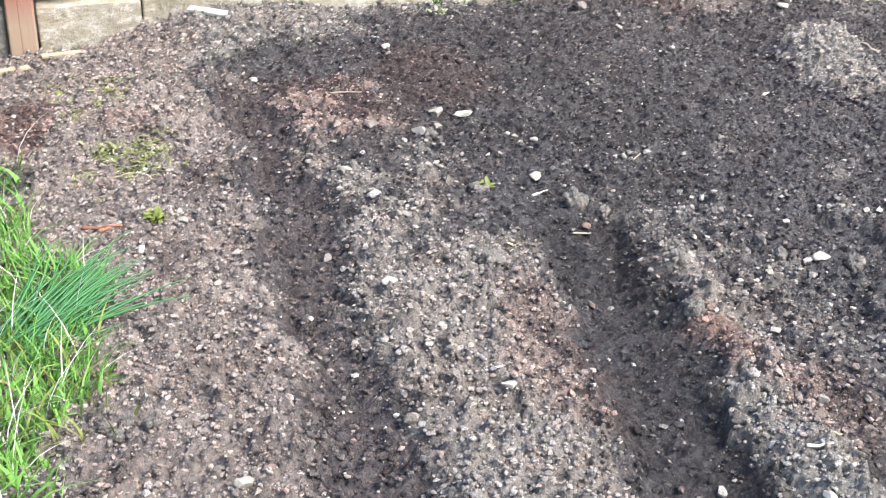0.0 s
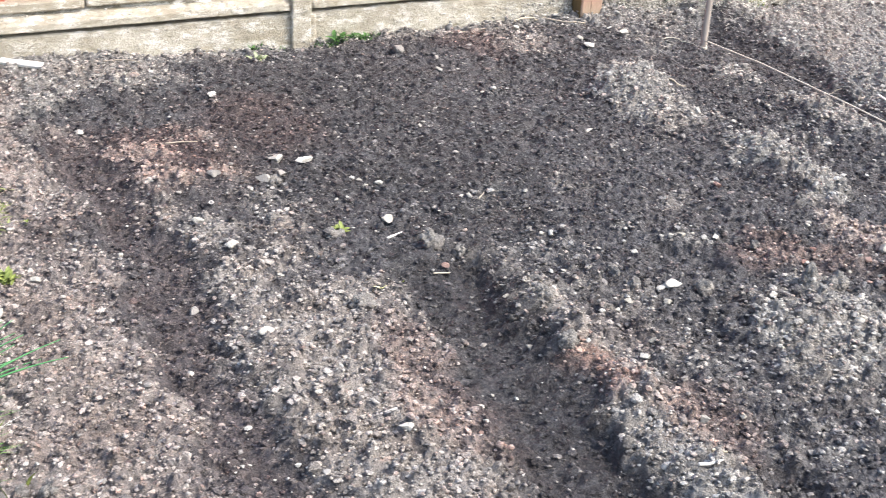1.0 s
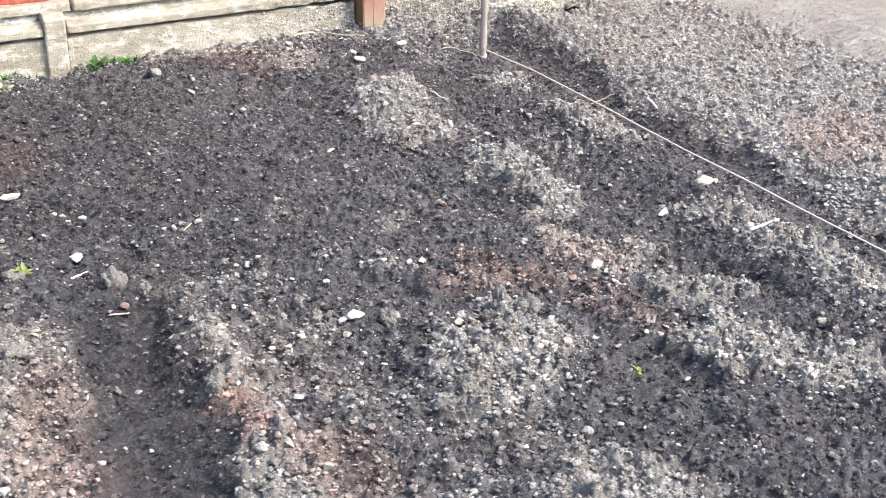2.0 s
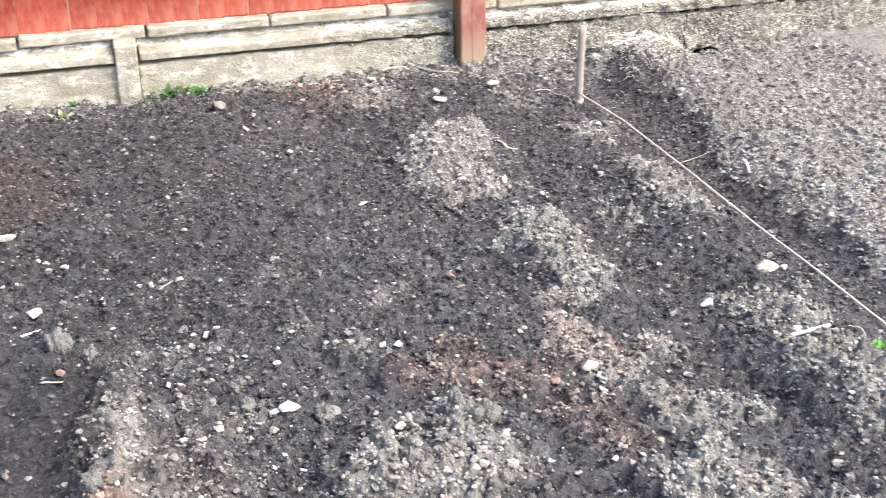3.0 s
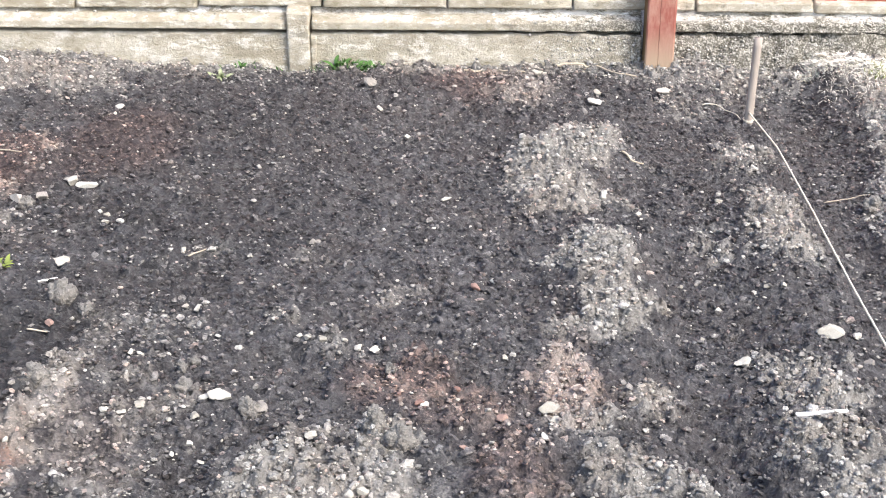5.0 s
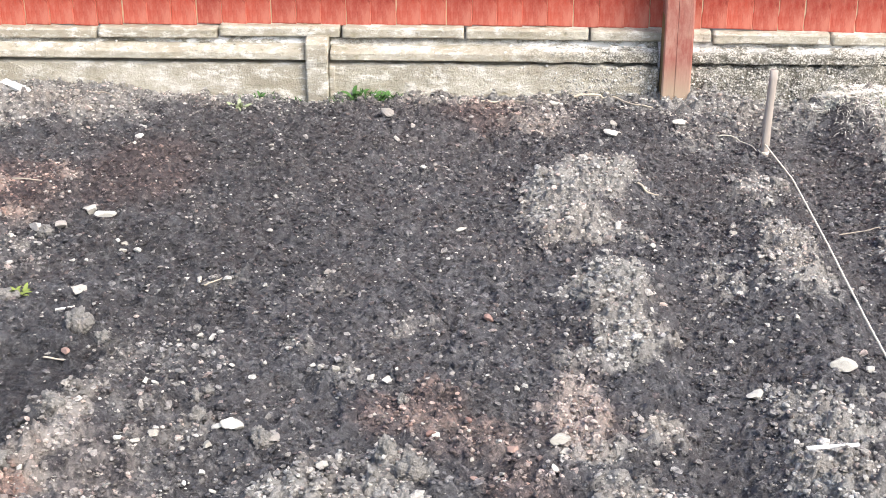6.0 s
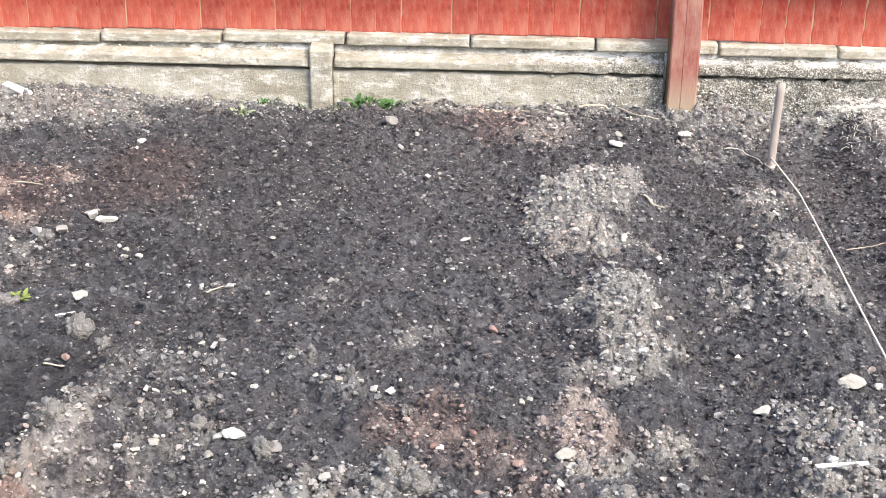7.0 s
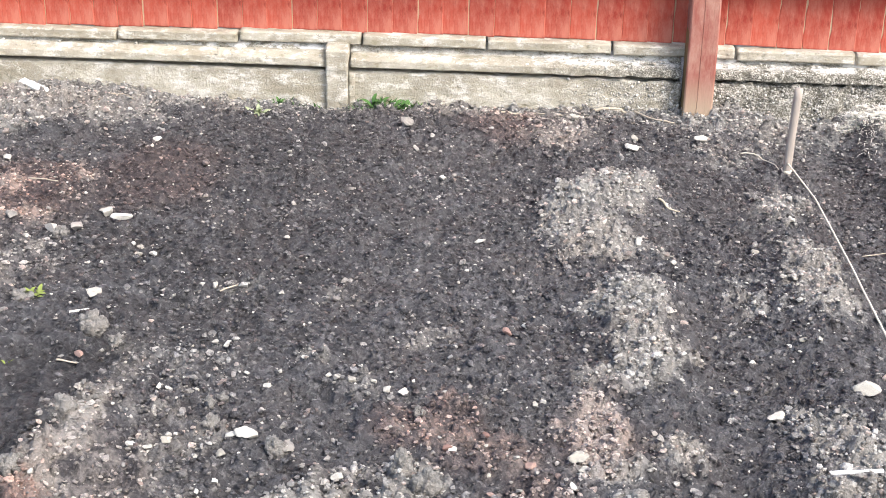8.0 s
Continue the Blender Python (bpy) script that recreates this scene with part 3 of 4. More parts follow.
swept("ledge", -4.6, -1.918, LEDGE, wall, pitch=0.018, seed=31)
swept("ledge", -1.802, -0.128, LEDGE, wall, seed=32, amount=lambda x: np.full(np.shape(x), 0.004))
swept("ledge", -0.036, 1.166, LEDGE, wall, crusted="top", seed=33, amount=spall, rough=lambda x: 0.95 * pitted(x + 0.25))
swept("ledge", 1.284, 4.9, LEDGE, wall, seed=34, crusted="top", amount=lambda x: 0.65 * spall(x), rough=lambda x: 1.15 * pitted(x), label="spalled dark ledge with exposed aggregate")
for n, (a, b) in enumerate(((-4.6, -1.918), (-1.802, -0.128), (-0.044, 1.166), (1.284, 4.9))):
    swept("mortar_bed", a, b, MORTAR, wall, pitch=0.018 if n == 0 else 0.009, seed=51 + n, crusted=True, amount=lambda x: np.full(np.shape(x), 0.010), rough=lambda x: 0.35 + 0.2 * pitted(x), label="crumbling pale mortar under the copings")
# short pier that carries the ledge between two base slabs
swept("pier", -0.126, -0.046, [(-0.004, -0.2), (-0.006, 0.14), (-0.012, 0.165), (-0.010, 0.225), (0.02, 0.245), (0.2, 0.245), (0.2, -0.2)], wall, pitch=0.008, seed=41, amount=lambda x: np.full(np.shape(x), 0.004), label="pale crumbling concrete pier")
swept("pier", -0.043, -0.022, [(0.006, -0.2), (0.006, 0.13), (0.014, 0.138), (0.2, 0.138), (0.2, -0.2)], wall, pitch=0.008, seed=42)
joints = [0.0 + 0.4575 * k for k in range(-10, 3)] + [1.362, 1.79, 2.22, 2.66, 3.1, 3.55, 4.0, 4.45]
for n, (a, b) in enumerate(zip(joints, joints[1:])):
    # ends lowered to fit the lens bow in the camera's view; wall runs straight
    slab_bow = 0.010 * ((0.5 * (a + b) - 0.3) / 1.4) ** 2
    top = 0.276 - min(slab_bow, 0.022) + RNG.uniform(-0.003, 0.003)
    front = 0.052 + RNG.uniform(-0.004, 0.004)
    swept("coping_slab", a + 0.004, b - RNG.uniform(0.004, 0.009),
          [(front + 0.003, top - 0.037), (front, top - 0.032), (front, top - 0.006), (front + 0.007, top), (0.23, top + 0.006), (0.23, top - 0.04)], wall, pitch=0.011,
          amount=lambda x: np.full(np.shape(x), 0.003), seed=60 + n)


# ---- the red fence ----
fence = tagged(new("fence"), "red painted close-boarded timber fence, weathered, standing on a concrete wall", "fence")


def board_mesh(bare, seed):
    """A feather-edged upright board, 0.093 m wide; a bare strip shows where it has shrunk from its neighbour."""
    rng = random.Random(seed)
    w, bm = 0.0975, bmesh.new()
    tuck_in = 0.0046
    rows = []
    for z in (0.0, 0.004, 0.04, 0.07, 0.10, 0.13, 0.16, 0.20, 0.24, 0.28, 0.33, 0.40, 0.7, 1.1, 1.5):
        wob = rng.uniform(-1.0, 0.7) * bare
        tuck = 0.002 if z == 0.0 else 0.0
        rows.append([bm.verts.new(p) for p in ((0.0, -0.003, z), (tuck_in + bare + wob, -0.004 + tuck, z), (tuck_in + bare + 0.0008 + wob, -0.006 + tuck, z),
                                               (w * 0.5, -0.010 + rng.uniform(-0.001, 0.001), z), (w - 0.002, -0.015 + tuck, z), (w, -0.013, z), (w, 0.003, z), (0.0, 0.003, z))])
    for low, high in zip(rows, rows[1:]):
        for k in range(8):
            f = bm.faces.new((low[k], low[(k + 1) % 8], high[(k + 1) % 8], high[k]))
            f.material_index = 1 if k == 0 else 0
    bm.faces.new(rows[0][::-1])
    bm.faces.new(rows[-1])
    bmesh.ops.recalc_face_normals(bm, faces=bm.faces)
    me = bpy.data.meshes.new("board")
    bm.to_mesh(me)
    bm.free()
    me.materials.append(RED_BOARD)
    me.materials.append(BARE_WOOD)
    return me


BOARDS = [board_mesh(s, k) for k, s in enumerate((0.0006, 0.0006, 0.001, 0.002, 0.003, 0.0042, 0.0065))]
for k in range(-34, 45):
    x = 0.010 + 0.0932 * k + RNG.uniform(-0.0025, 0.0025)
    pick = BOARDS[int(RNG.choice([2, 4, 5, 6, 6] if x > 1.3 else [0, 1, 1, 2, 3, 4]))]
    # boards follow the same bow, fitted to the camera's view
    board_bow = min(0.010 * ((x - 0.3) / 1.4) ** 2, 0.022)
    piece("board", pick, fence, Matrix.Translation((x, 0.108 + RNG.uniform(-0.003, 0.003), 0.276 - board_bow + RNG.uniform(-0.004, 0.004))) @ Euler((RNG.uniform(-0.004, 0.004), RNG.uniform(-0.005, 0.005), 0)).to_matrix().to_4x4())


def post_mesh():
    bm = bmesh.new()
    outline = [(-0.055, -0.052), (-0.049, -0.057), (-0.0075, -0.057), (-0.006, -0.0545), (-0.0045, -0.057), (0.049, -0.057), (0.055, -0.052), (0.055, 0.045), (-0.055, 0.045)]
    rows = []
    for z in (-0.3, 0.12, 0.35, 0.6, 0.95, 1.3, 1.7):
        t = 1.0 - 0.015 * z
        rows.append([bm.verts.new((x * t + 0.002 * math.sin(z * 7), y * t + 0.05 * (1 - t), z)) for x, y in outline])
    for low, high in zip(rows, rows[1:]):
        for k in range(9):
            f = bm.faces.new((low[k], low[(k + 1) % 9], high[(k + 1) % 9], high[k]))
            f.material_index = 1 if k == 8 and low[0].co.z < 0.3 else 0
    bm.faces.new(rows[-1])
    bmesh.ops.recalc_face_normals(bm, faces=bm.faces)
    me = bpy.data.meshes.new("post")
    bm.to_mesh(me)
    bm.free()
    me.materials.append(RED_POST)
    me.materials.append(SIDE_WOOD)
    return me


POST = post_mesh()
for x in POSTS:
    piece("post", POST, fence, Matrix.Translation((x, 0.0, 0.0)) @ Matrix.Diagonal((0.9 if x < 0 else 0.95, 1, 1, 1)))


def rail(x0, x1, z0, z1, seed):
    """A three-cornered rail between two posts, apex towards the plot."""
    rng = random.Random(seed)
    bm = bmesh.new()
    rows = []
    for i in range(13):
        u = i / 12
        z = z0 + (z1 - z0) * u - 0.006 * math.sin(math.pi * u)
        w = rng.uniform(-0.002, 0.002)
        rows.append([bm.verts.new((x0 + (x1 - x0) * u, y, z + dz + w)) for y, dz in ((0.088, 0.066), (0.082, 0.070), (0.018, -0.004), (0.016, -0.012), (0.020, -0.018), (0.088, -0.048))])
    for a, b in zip(rows, rows[1:]):
        for k in range(6):
            bm.faces.new((a[k], a[(k + 1) % 6], b[(k + 1) % 6], b[k]))
    bm.faces.new(rows[0])
    bm.faces.new(rows[-1][::-1])
    bmesh.ops.recalc_face_normals(bm, faces=bm.faces)
    part("rail", bm, RED_RAIL_LIT, fence, "red arris rail, coloured paler as if lit from above")


rail(-3.4, -1.916, 0.52, 0.53, 1)
rail(-1.804, 1.168, 0.53, 0.545, 2)
rail(1.282, 4.243, 0.535, 0.49, 3)


# ---- loose soil, gravel ----
def rotations(n, rng):
    q = rng.normal(size=(n, 4))
    q = q / np.linalg.norm(q, axis=1)[:, None]
    w, x, y, z = q.T
    return np.stack([1 - 2 * (y * y + z * z), 2 * (x * y - z * w), 2 * (x * z + y * w), 2 * (x * y + z * w), 1 - 2 * (x * x + z * z), 2 * (y * z - x * w),
                     2 * (x * z - y * w), 2 * (y * z + x * w), 1 - 2 * (x * x + y * y)], -1).reshape(n, 3, 3)


def ball(level):
    bm = bmesh.new()
    if level:
        bmesh.ops.create_icosphere(bm, subdivisions=level, radius=1)
    else:
        for p in ((1, 0, 0), (-1, 0, 0), (0, 1, 0), (0, -1, 0), (0, 0, 1), (0, 0, -1)):
            bm.verts.new(p)
        bm.verts.ensure_lookup_table()
        for a in (0, 1):
            for b in (2, 3):
                for c in (4, 5):
                    tri = (a, b, c) if (a + b + c) % 2 == 0 else (a, c, b)
                    bm.faces.new([bm.verts[i] for i in tri])
        bmesh.ops.recalc_face_normals(bm, faces=bm.faces)
    bm.verts.ensure_lookup_table()
    v = np.array([p.co for p in bm.verts])
    f = np.array([[p.index for p in q.verts] for q in bm.faces])
    bm.free()
    return v, f


def scatter(name, x, y, radius, level, mat, sink, rng, flat=0.66, pale_shift=0.0, label=""):
    n = len(x)
    shape, tri = ball(level)
    k = len(shape)
    rough = 1 + rng.uniform(-0.42, 0.30, size=(n, k, 1))
    v = shape[None] * rough * rng.uniform(0.55, 1.4, size=(n, 1, 3))
    v = np.einsum("nij,nkj->nki", rotations(n, rng), v)
    v[:, :, 2] *= flat
    v = v * radius[:, None, None]
    z = sample(GZ, x, y) + radius * sink
    v += np.stack([x, y, z], -1)[:, None, :]
    faces = (tri[None] + (np.arange(n) * k)[:, None, None]).reshape(-1, 3)
    # crumbs lifted paler than the sheet, so painted gaps show between them
    dry = np.clip(sample(GDRY, x + rng.normal(0, 0.022, n), y + rng.normal(0, 0.022, n)) + pale_shift + rng.normal(0, 0.13, n) + 0.4 * (rng.random(n) < 0.06), 0, 1)
    ob = new(name, mesh_of(name, v.reshape(-1, 3), faces, mat, smooth=level == 0 or level == 2, dry=np.repeat(dry, k), red=np.repeat(np.clip(sample(GRED, x, y) + 0.35 * (rng.random(n) < 0.12), 0, 1), k), tone=np.repeat(np.clip(rng.random(n) * 0.88 + 0.02 + 0.30 * dry - 0.12 * sample(GDARK, x, y), 0, 1), k)))
    return tagged(ob, label, "soil" if mat is SOIL else "gravel", kind="stuff")


def places(n, rng, keep, box=(-2.1, 2.72, -3.65, 0.03)):
    x, y = rng.uniform(box[0], box[1], n), rng.uniform(box[2], box[3], n)
    ok = (rng.random(n) < keep(x, y) * (1 - 0.5 * band(x, y, FURROW_B, 0.12))) & ~((x > 1.0) & (y < -3.15 + 0.35 * (x - 1.0))) & ~((x < -1.2) & (y < -3.1))
    return x[ok], y[ok]


rng = np.random.default_rng(101)
x, y = places(135000, rng, lambda x, y: 0.58 + 0.42 * sample(GDRY, x, y))
scatter("soil_crumbs", x, y, 0.0026 + 0.0052 * rng.random(len(x)) ** 2.0, 0, SOIL, 0.42, rng, pale_shift=0.06, label="fine loose soil crumbs strewn over the plot")
x, y = places(70000, rng, lambda x, y: (0.30 + 0.66 * sample(GDRY, x, y)) * (1 - 0.6 * step(x, 1.75, 1.85)))
scatter("soil_crumbs", x, y, 0.0036 + 0.0052 * rng.random(len(x)) ** 1.8, 1, SOIL, 0.34, rng, pale_shift=0.14, label="coarse loose soil crumbs heaped on the ridges")
x, y = places(16000, rng, lambda x, y: 0.26 + 0.5 * sample(GDRY, x, y) * (x > -1.25) * (1 - 0.8 * blob(x, y, 0.5, -2.42, 0.3, 0.2)) * (1 - 0.6 * step(x, 1.8, 1.9)))
scatter("soil_lumps", x, y, 0.005 + 0.008 * rng.random(len(x)) ** 3.0, 1, SOIL, 0.30, rng, pale_shift=0.20, label="crumbly soil lumps lying on the ridges and heaps")
x, y = places(2600, rng, lambda x, y: 0.10 + 0.8 * blob(x, y, 0.05, -2.8, 0.5, 0.55) + 0.5 * blob(x, y, 1.3, -2.6, 0.15, 0.5) + 0.3 * blob(x, y, 0.86, -0.95, 0.2, 0.35))
scatter("soil_clods", x, y, 0.006 + 0.009 * rng.random(len(x)) ** 2.2, 2, SOIL, 0.35, rng, pale_shift=0.1, label="larger rounded soil clods among the crumbs")
x, y = places(9000, rng, lambda x, y: 0.26 + 0.4 * sample(GDRY, x, y))
scatter("gravel", x, y, 0.0014 + 0.0046 * rng.random(len(x)) ** 3.0, 1, GRIT_STONE, 0.45, rng, label="small pale and buff pebbles scattered through the soil")
x, y = places(42000, rng, lambda x, y: 0.10 + 0.36 * sample(GDRY, x, y))
scatter("gravel", x, y, 0.0014 + 0.0032 * rng.random(len(x)) ** 2.2, 0, GRIT_STONE, 0.5, rng, label="fine pale grit strewn over the dry soil")
x, y = places(6000, rng, lambda x, y: 0.4 + 0.5 * sample(GDRY, x, y))
scatter("gravel", x, y, 0.002 + 0.006 * rng.random(len(x)) ** 2.4, 1, GREY_STONE, 0.4, rng, label="small grey pebbles scattered through the soil")
x, y = places(3600, rng, lambda x, y: 0.45 + 0.3 * sample(GDRY, x, y))
scatter("gravel", x, y, 0.0016 + 0.0034 * rng.random(len(x)) ** 2.6, 1, PALE_STONE, 0.55, rng, label="tiny whitish stones dotted over the whole plot")
x, y = places(420, rng, lambda x, y: 0.75 - 0.5 * step(y, -1.5, -1.9), (-2.05, -1.2, -2.0, -0.15))
scatter("gravel", x, y, 0.003 + 0.006 * rng.random(len(x)) ** 2, 1, PALE_STONE, 0.45, rng, label="whitish pebbles strewn over the dry soil by the wall")
# flakes and grit lying on the ledge
n = 1100
x, y = rng.uniform(-2.2, 2.9, n), rng.uniform(0.004, 0.05, n)
ok = (np.abs(x + 0.086) > 0.05) & (np.abs(x - 1.225) > 0.06) & (np.abs(x + 1.86) > 0.06) & (rng.random(n) < 0.35 + 0.65 * step(x, 0.3, 1.2))
x, y = x[ok], y[ok]
shape, tri = ball(1)
v = np.einsum("nij,nkj->nki", rotations(len(x), rng), shape[None] * rng.uniform(0.6, 1.3, (len(x), 1, 3))) * (0.0018 + 0.006 * rng.random(len(x)) ** 2.5)[:, None, None]
v[:, :, 2] *= 0.6
v += np.stack([x, y, 0.197 + 0.47 * np.maximum(y - 0.006, 0)], -1)[:, None, :]
flakes = new("concrete_flakes", mesh_of("concrete_flakes", v.reshape(-1, 3), (tri[None] + (np.arange(len(x)) * 12)[:, None, None]).reshape(-1, 3), PALE_STONE))
tagged(flakes, "pale flakes and grit lying on the concrete ledge", "rubble", kind="stuff")
# pebbles that show in the spalled wall face
n = 3800
x, z = rng.uniform(0.75, 2.9, n), rng.uniform(0.02, 0.15, n)
ok = (rng.random(n) < step(x, 0.6, 1.35)) & ((x < 1.165) | (x > 1.285))
x, z = x[ok], z[ok]
shape, tri = ball(1)
v = np.einsum("nij,nkj->nki", rotations(len(x), rng), shape[None] * rng.uniform(0.6, 1.2, (len(x), 1, 3))) * (0.0022 + 0.0042 * rng.random(len(x)) ** 2)[:, None, None]
v += np.stack([x, np.full(len(x), 0.013), z], -1)[:, None, :]
pebbles = new("aggregate", mesh_of("aggregate", v.reshape(-1, 3), (tri[None] + (np.arange(len(x)) * 12)[:, None, None]).reshape(-1, 3), GRIT_STONE))
tagged(pebbles, "exposed grey and buff pebbles in spalled concrete", "gravel", kind="stuff")


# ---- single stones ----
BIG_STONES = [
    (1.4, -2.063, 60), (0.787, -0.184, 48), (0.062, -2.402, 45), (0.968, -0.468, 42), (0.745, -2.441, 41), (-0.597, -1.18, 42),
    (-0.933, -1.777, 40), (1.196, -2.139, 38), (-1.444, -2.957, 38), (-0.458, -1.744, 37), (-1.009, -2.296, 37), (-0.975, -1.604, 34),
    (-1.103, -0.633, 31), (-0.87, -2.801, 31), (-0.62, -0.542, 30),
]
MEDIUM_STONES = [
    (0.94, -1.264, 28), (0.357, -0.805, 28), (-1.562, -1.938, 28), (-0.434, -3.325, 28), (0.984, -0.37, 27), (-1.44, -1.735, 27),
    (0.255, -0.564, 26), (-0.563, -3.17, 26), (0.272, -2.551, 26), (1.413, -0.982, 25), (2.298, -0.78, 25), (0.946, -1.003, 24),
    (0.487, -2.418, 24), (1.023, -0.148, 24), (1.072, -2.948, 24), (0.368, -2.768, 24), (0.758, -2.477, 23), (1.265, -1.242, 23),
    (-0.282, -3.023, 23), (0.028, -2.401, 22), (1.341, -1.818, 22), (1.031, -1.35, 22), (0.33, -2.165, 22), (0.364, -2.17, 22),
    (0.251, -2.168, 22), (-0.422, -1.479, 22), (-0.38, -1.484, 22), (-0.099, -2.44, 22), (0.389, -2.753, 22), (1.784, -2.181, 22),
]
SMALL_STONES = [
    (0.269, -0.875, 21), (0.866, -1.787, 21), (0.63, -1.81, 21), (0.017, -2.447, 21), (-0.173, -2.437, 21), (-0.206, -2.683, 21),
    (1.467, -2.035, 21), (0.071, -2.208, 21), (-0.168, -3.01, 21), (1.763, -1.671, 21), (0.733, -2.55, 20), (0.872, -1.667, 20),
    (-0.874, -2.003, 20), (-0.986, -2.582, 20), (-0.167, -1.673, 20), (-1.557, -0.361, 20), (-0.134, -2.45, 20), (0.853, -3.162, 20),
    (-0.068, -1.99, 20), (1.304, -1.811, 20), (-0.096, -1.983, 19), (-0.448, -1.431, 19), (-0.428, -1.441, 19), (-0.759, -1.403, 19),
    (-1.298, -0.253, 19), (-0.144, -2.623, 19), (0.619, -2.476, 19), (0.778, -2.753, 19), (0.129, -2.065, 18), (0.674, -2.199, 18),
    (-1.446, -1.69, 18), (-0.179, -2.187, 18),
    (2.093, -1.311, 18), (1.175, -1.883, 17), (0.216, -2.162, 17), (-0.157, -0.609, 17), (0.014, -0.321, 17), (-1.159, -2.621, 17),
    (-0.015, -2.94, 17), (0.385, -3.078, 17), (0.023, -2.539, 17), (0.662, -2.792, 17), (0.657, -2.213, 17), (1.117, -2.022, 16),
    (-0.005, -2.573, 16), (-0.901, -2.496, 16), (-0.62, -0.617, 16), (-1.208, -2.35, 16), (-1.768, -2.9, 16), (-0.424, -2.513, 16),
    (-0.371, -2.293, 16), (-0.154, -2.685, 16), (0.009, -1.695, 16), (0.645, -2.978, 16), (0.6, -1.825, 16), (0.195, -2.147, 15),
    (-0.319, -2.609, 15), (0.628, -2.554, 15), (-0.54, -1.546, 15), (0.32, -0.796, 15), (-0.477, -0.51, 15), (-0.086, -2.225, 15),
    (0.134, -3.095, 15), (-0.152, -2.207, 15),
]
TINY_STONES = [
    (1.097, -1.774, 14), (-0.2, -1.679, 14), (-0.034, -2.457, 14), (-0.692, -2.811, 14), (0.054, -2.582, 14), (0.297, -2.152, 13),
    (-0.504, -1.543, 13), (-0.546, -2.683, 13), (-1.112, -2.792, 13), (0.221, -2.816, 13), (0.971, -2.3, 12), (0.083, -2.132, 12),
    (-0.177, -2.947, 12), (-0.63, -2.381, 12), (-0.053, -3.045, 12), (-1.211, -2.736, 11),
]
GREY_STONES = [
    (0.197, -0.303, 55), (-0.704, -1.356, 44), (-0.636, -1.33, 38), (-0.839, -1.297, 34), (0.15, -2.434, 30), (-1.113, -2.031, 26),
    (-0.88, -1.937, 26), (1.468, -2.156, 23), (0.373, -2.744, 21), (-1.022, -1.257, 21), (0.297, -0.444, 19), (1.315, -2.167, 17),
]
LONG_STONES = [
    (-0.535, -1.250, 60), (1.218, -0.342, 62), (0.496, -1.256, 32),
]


def stone_mesh(name, seed, mat, level=3, jag=0.5):
    rng = np.random.default_rng(seed)
    v, f = ball(level)
    for k in range(9):
        axis = rng.normal(size=3)
        axis /= np.linalg.norm(axis)
        cut = rng.uniform(0.36, 0.74)
        over = np.maximum(v @ axis - cut, 0)
        v = v - over[:, None] * axis * 0.98
    v = v * (1 + jag * (0.5 * fractal(v[:, 0] + seed, v[:, 1] + 0.8 * v[:, 2], 0.9, seed, 2) + 0.25 * fractal(v[:, 0] * 2 + seed, v[:, 1] * 2 + v[:, 2], 0.5, seed, 3)))[:, None]
    v = v / (v.max(0) - v.min(0))
    return mesh_of(name, v, f, mat, smooth=False)


PALE = [stone_mesh("stone", 200 + k, PALE_STONE) for k in range(7)]
GREY = [stone_mesh("stone", 300 + k, GREY_STONE) for k in range(4)]


def lay_stone(x, y, size, meshes, label, rng, flat=0.68, long=1.0, turn=None):
    ob = new("stone", meshes[int(rng.integers(len(meshes)))])
    s = size / 1000
    turn = rng.uniform(0, 6.28) if turn is None else turn
    m = Matrix.Translation((x, y, ground_mean(x, y, max(0.5 * s, 0.012)) + 0.24 * s + 0.003)) @ Euler((rng.uniform(-0.2, 0.2), rng.uniform(-0.2, 0.2), turn)).to_matrix().to_4x4()
    ob.matrix_basis = m @ Matrix.Diagonal((s * 1.08, s * rng.uniform(0.7, 0.95) / long, s * flat, 1))
    return tagged(ob, label, "stone", "stones on the soil")


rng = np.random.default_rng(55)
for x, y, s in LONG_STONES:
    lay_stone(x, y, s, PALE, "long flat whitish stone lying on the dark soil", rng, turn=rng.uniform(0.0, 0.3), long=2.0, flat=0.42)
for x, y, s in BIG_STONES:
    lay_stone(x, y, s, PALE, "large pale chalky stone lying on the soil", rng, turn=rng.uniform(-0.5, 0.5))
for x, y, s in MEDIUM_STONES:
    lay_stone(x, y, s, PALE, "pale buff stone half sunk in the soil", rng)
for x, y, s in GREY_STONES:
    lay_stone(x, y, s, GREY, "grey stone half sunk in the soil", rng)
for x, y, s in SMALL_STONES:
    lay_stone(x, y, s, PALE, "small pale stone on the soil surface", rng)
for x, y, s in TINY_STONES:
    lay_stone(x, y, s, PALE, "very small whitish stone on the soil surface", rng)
SHARDS = [stone_mesh("brick_fragment", 400 + k, BRICK_BIT, 2) for k in range(3)]
for x, y, s in ((0.589, -1.871, 27), (0.65, -2.482, 23), (0.554, -2.361, 16), (0.48, -2.416, 21), (0.576, -2.57, 18), (-0.413, -2.028, 22), (-0.374, -2.814, 17)):
    ob = lay_stone(x, y, s, SHARDS, "broken orange-red brick fragment on the soil", rng)
    ob.name = "brick_fragment"
    tagged(ob, "", "brick fragment", "brick fragments on the soil")


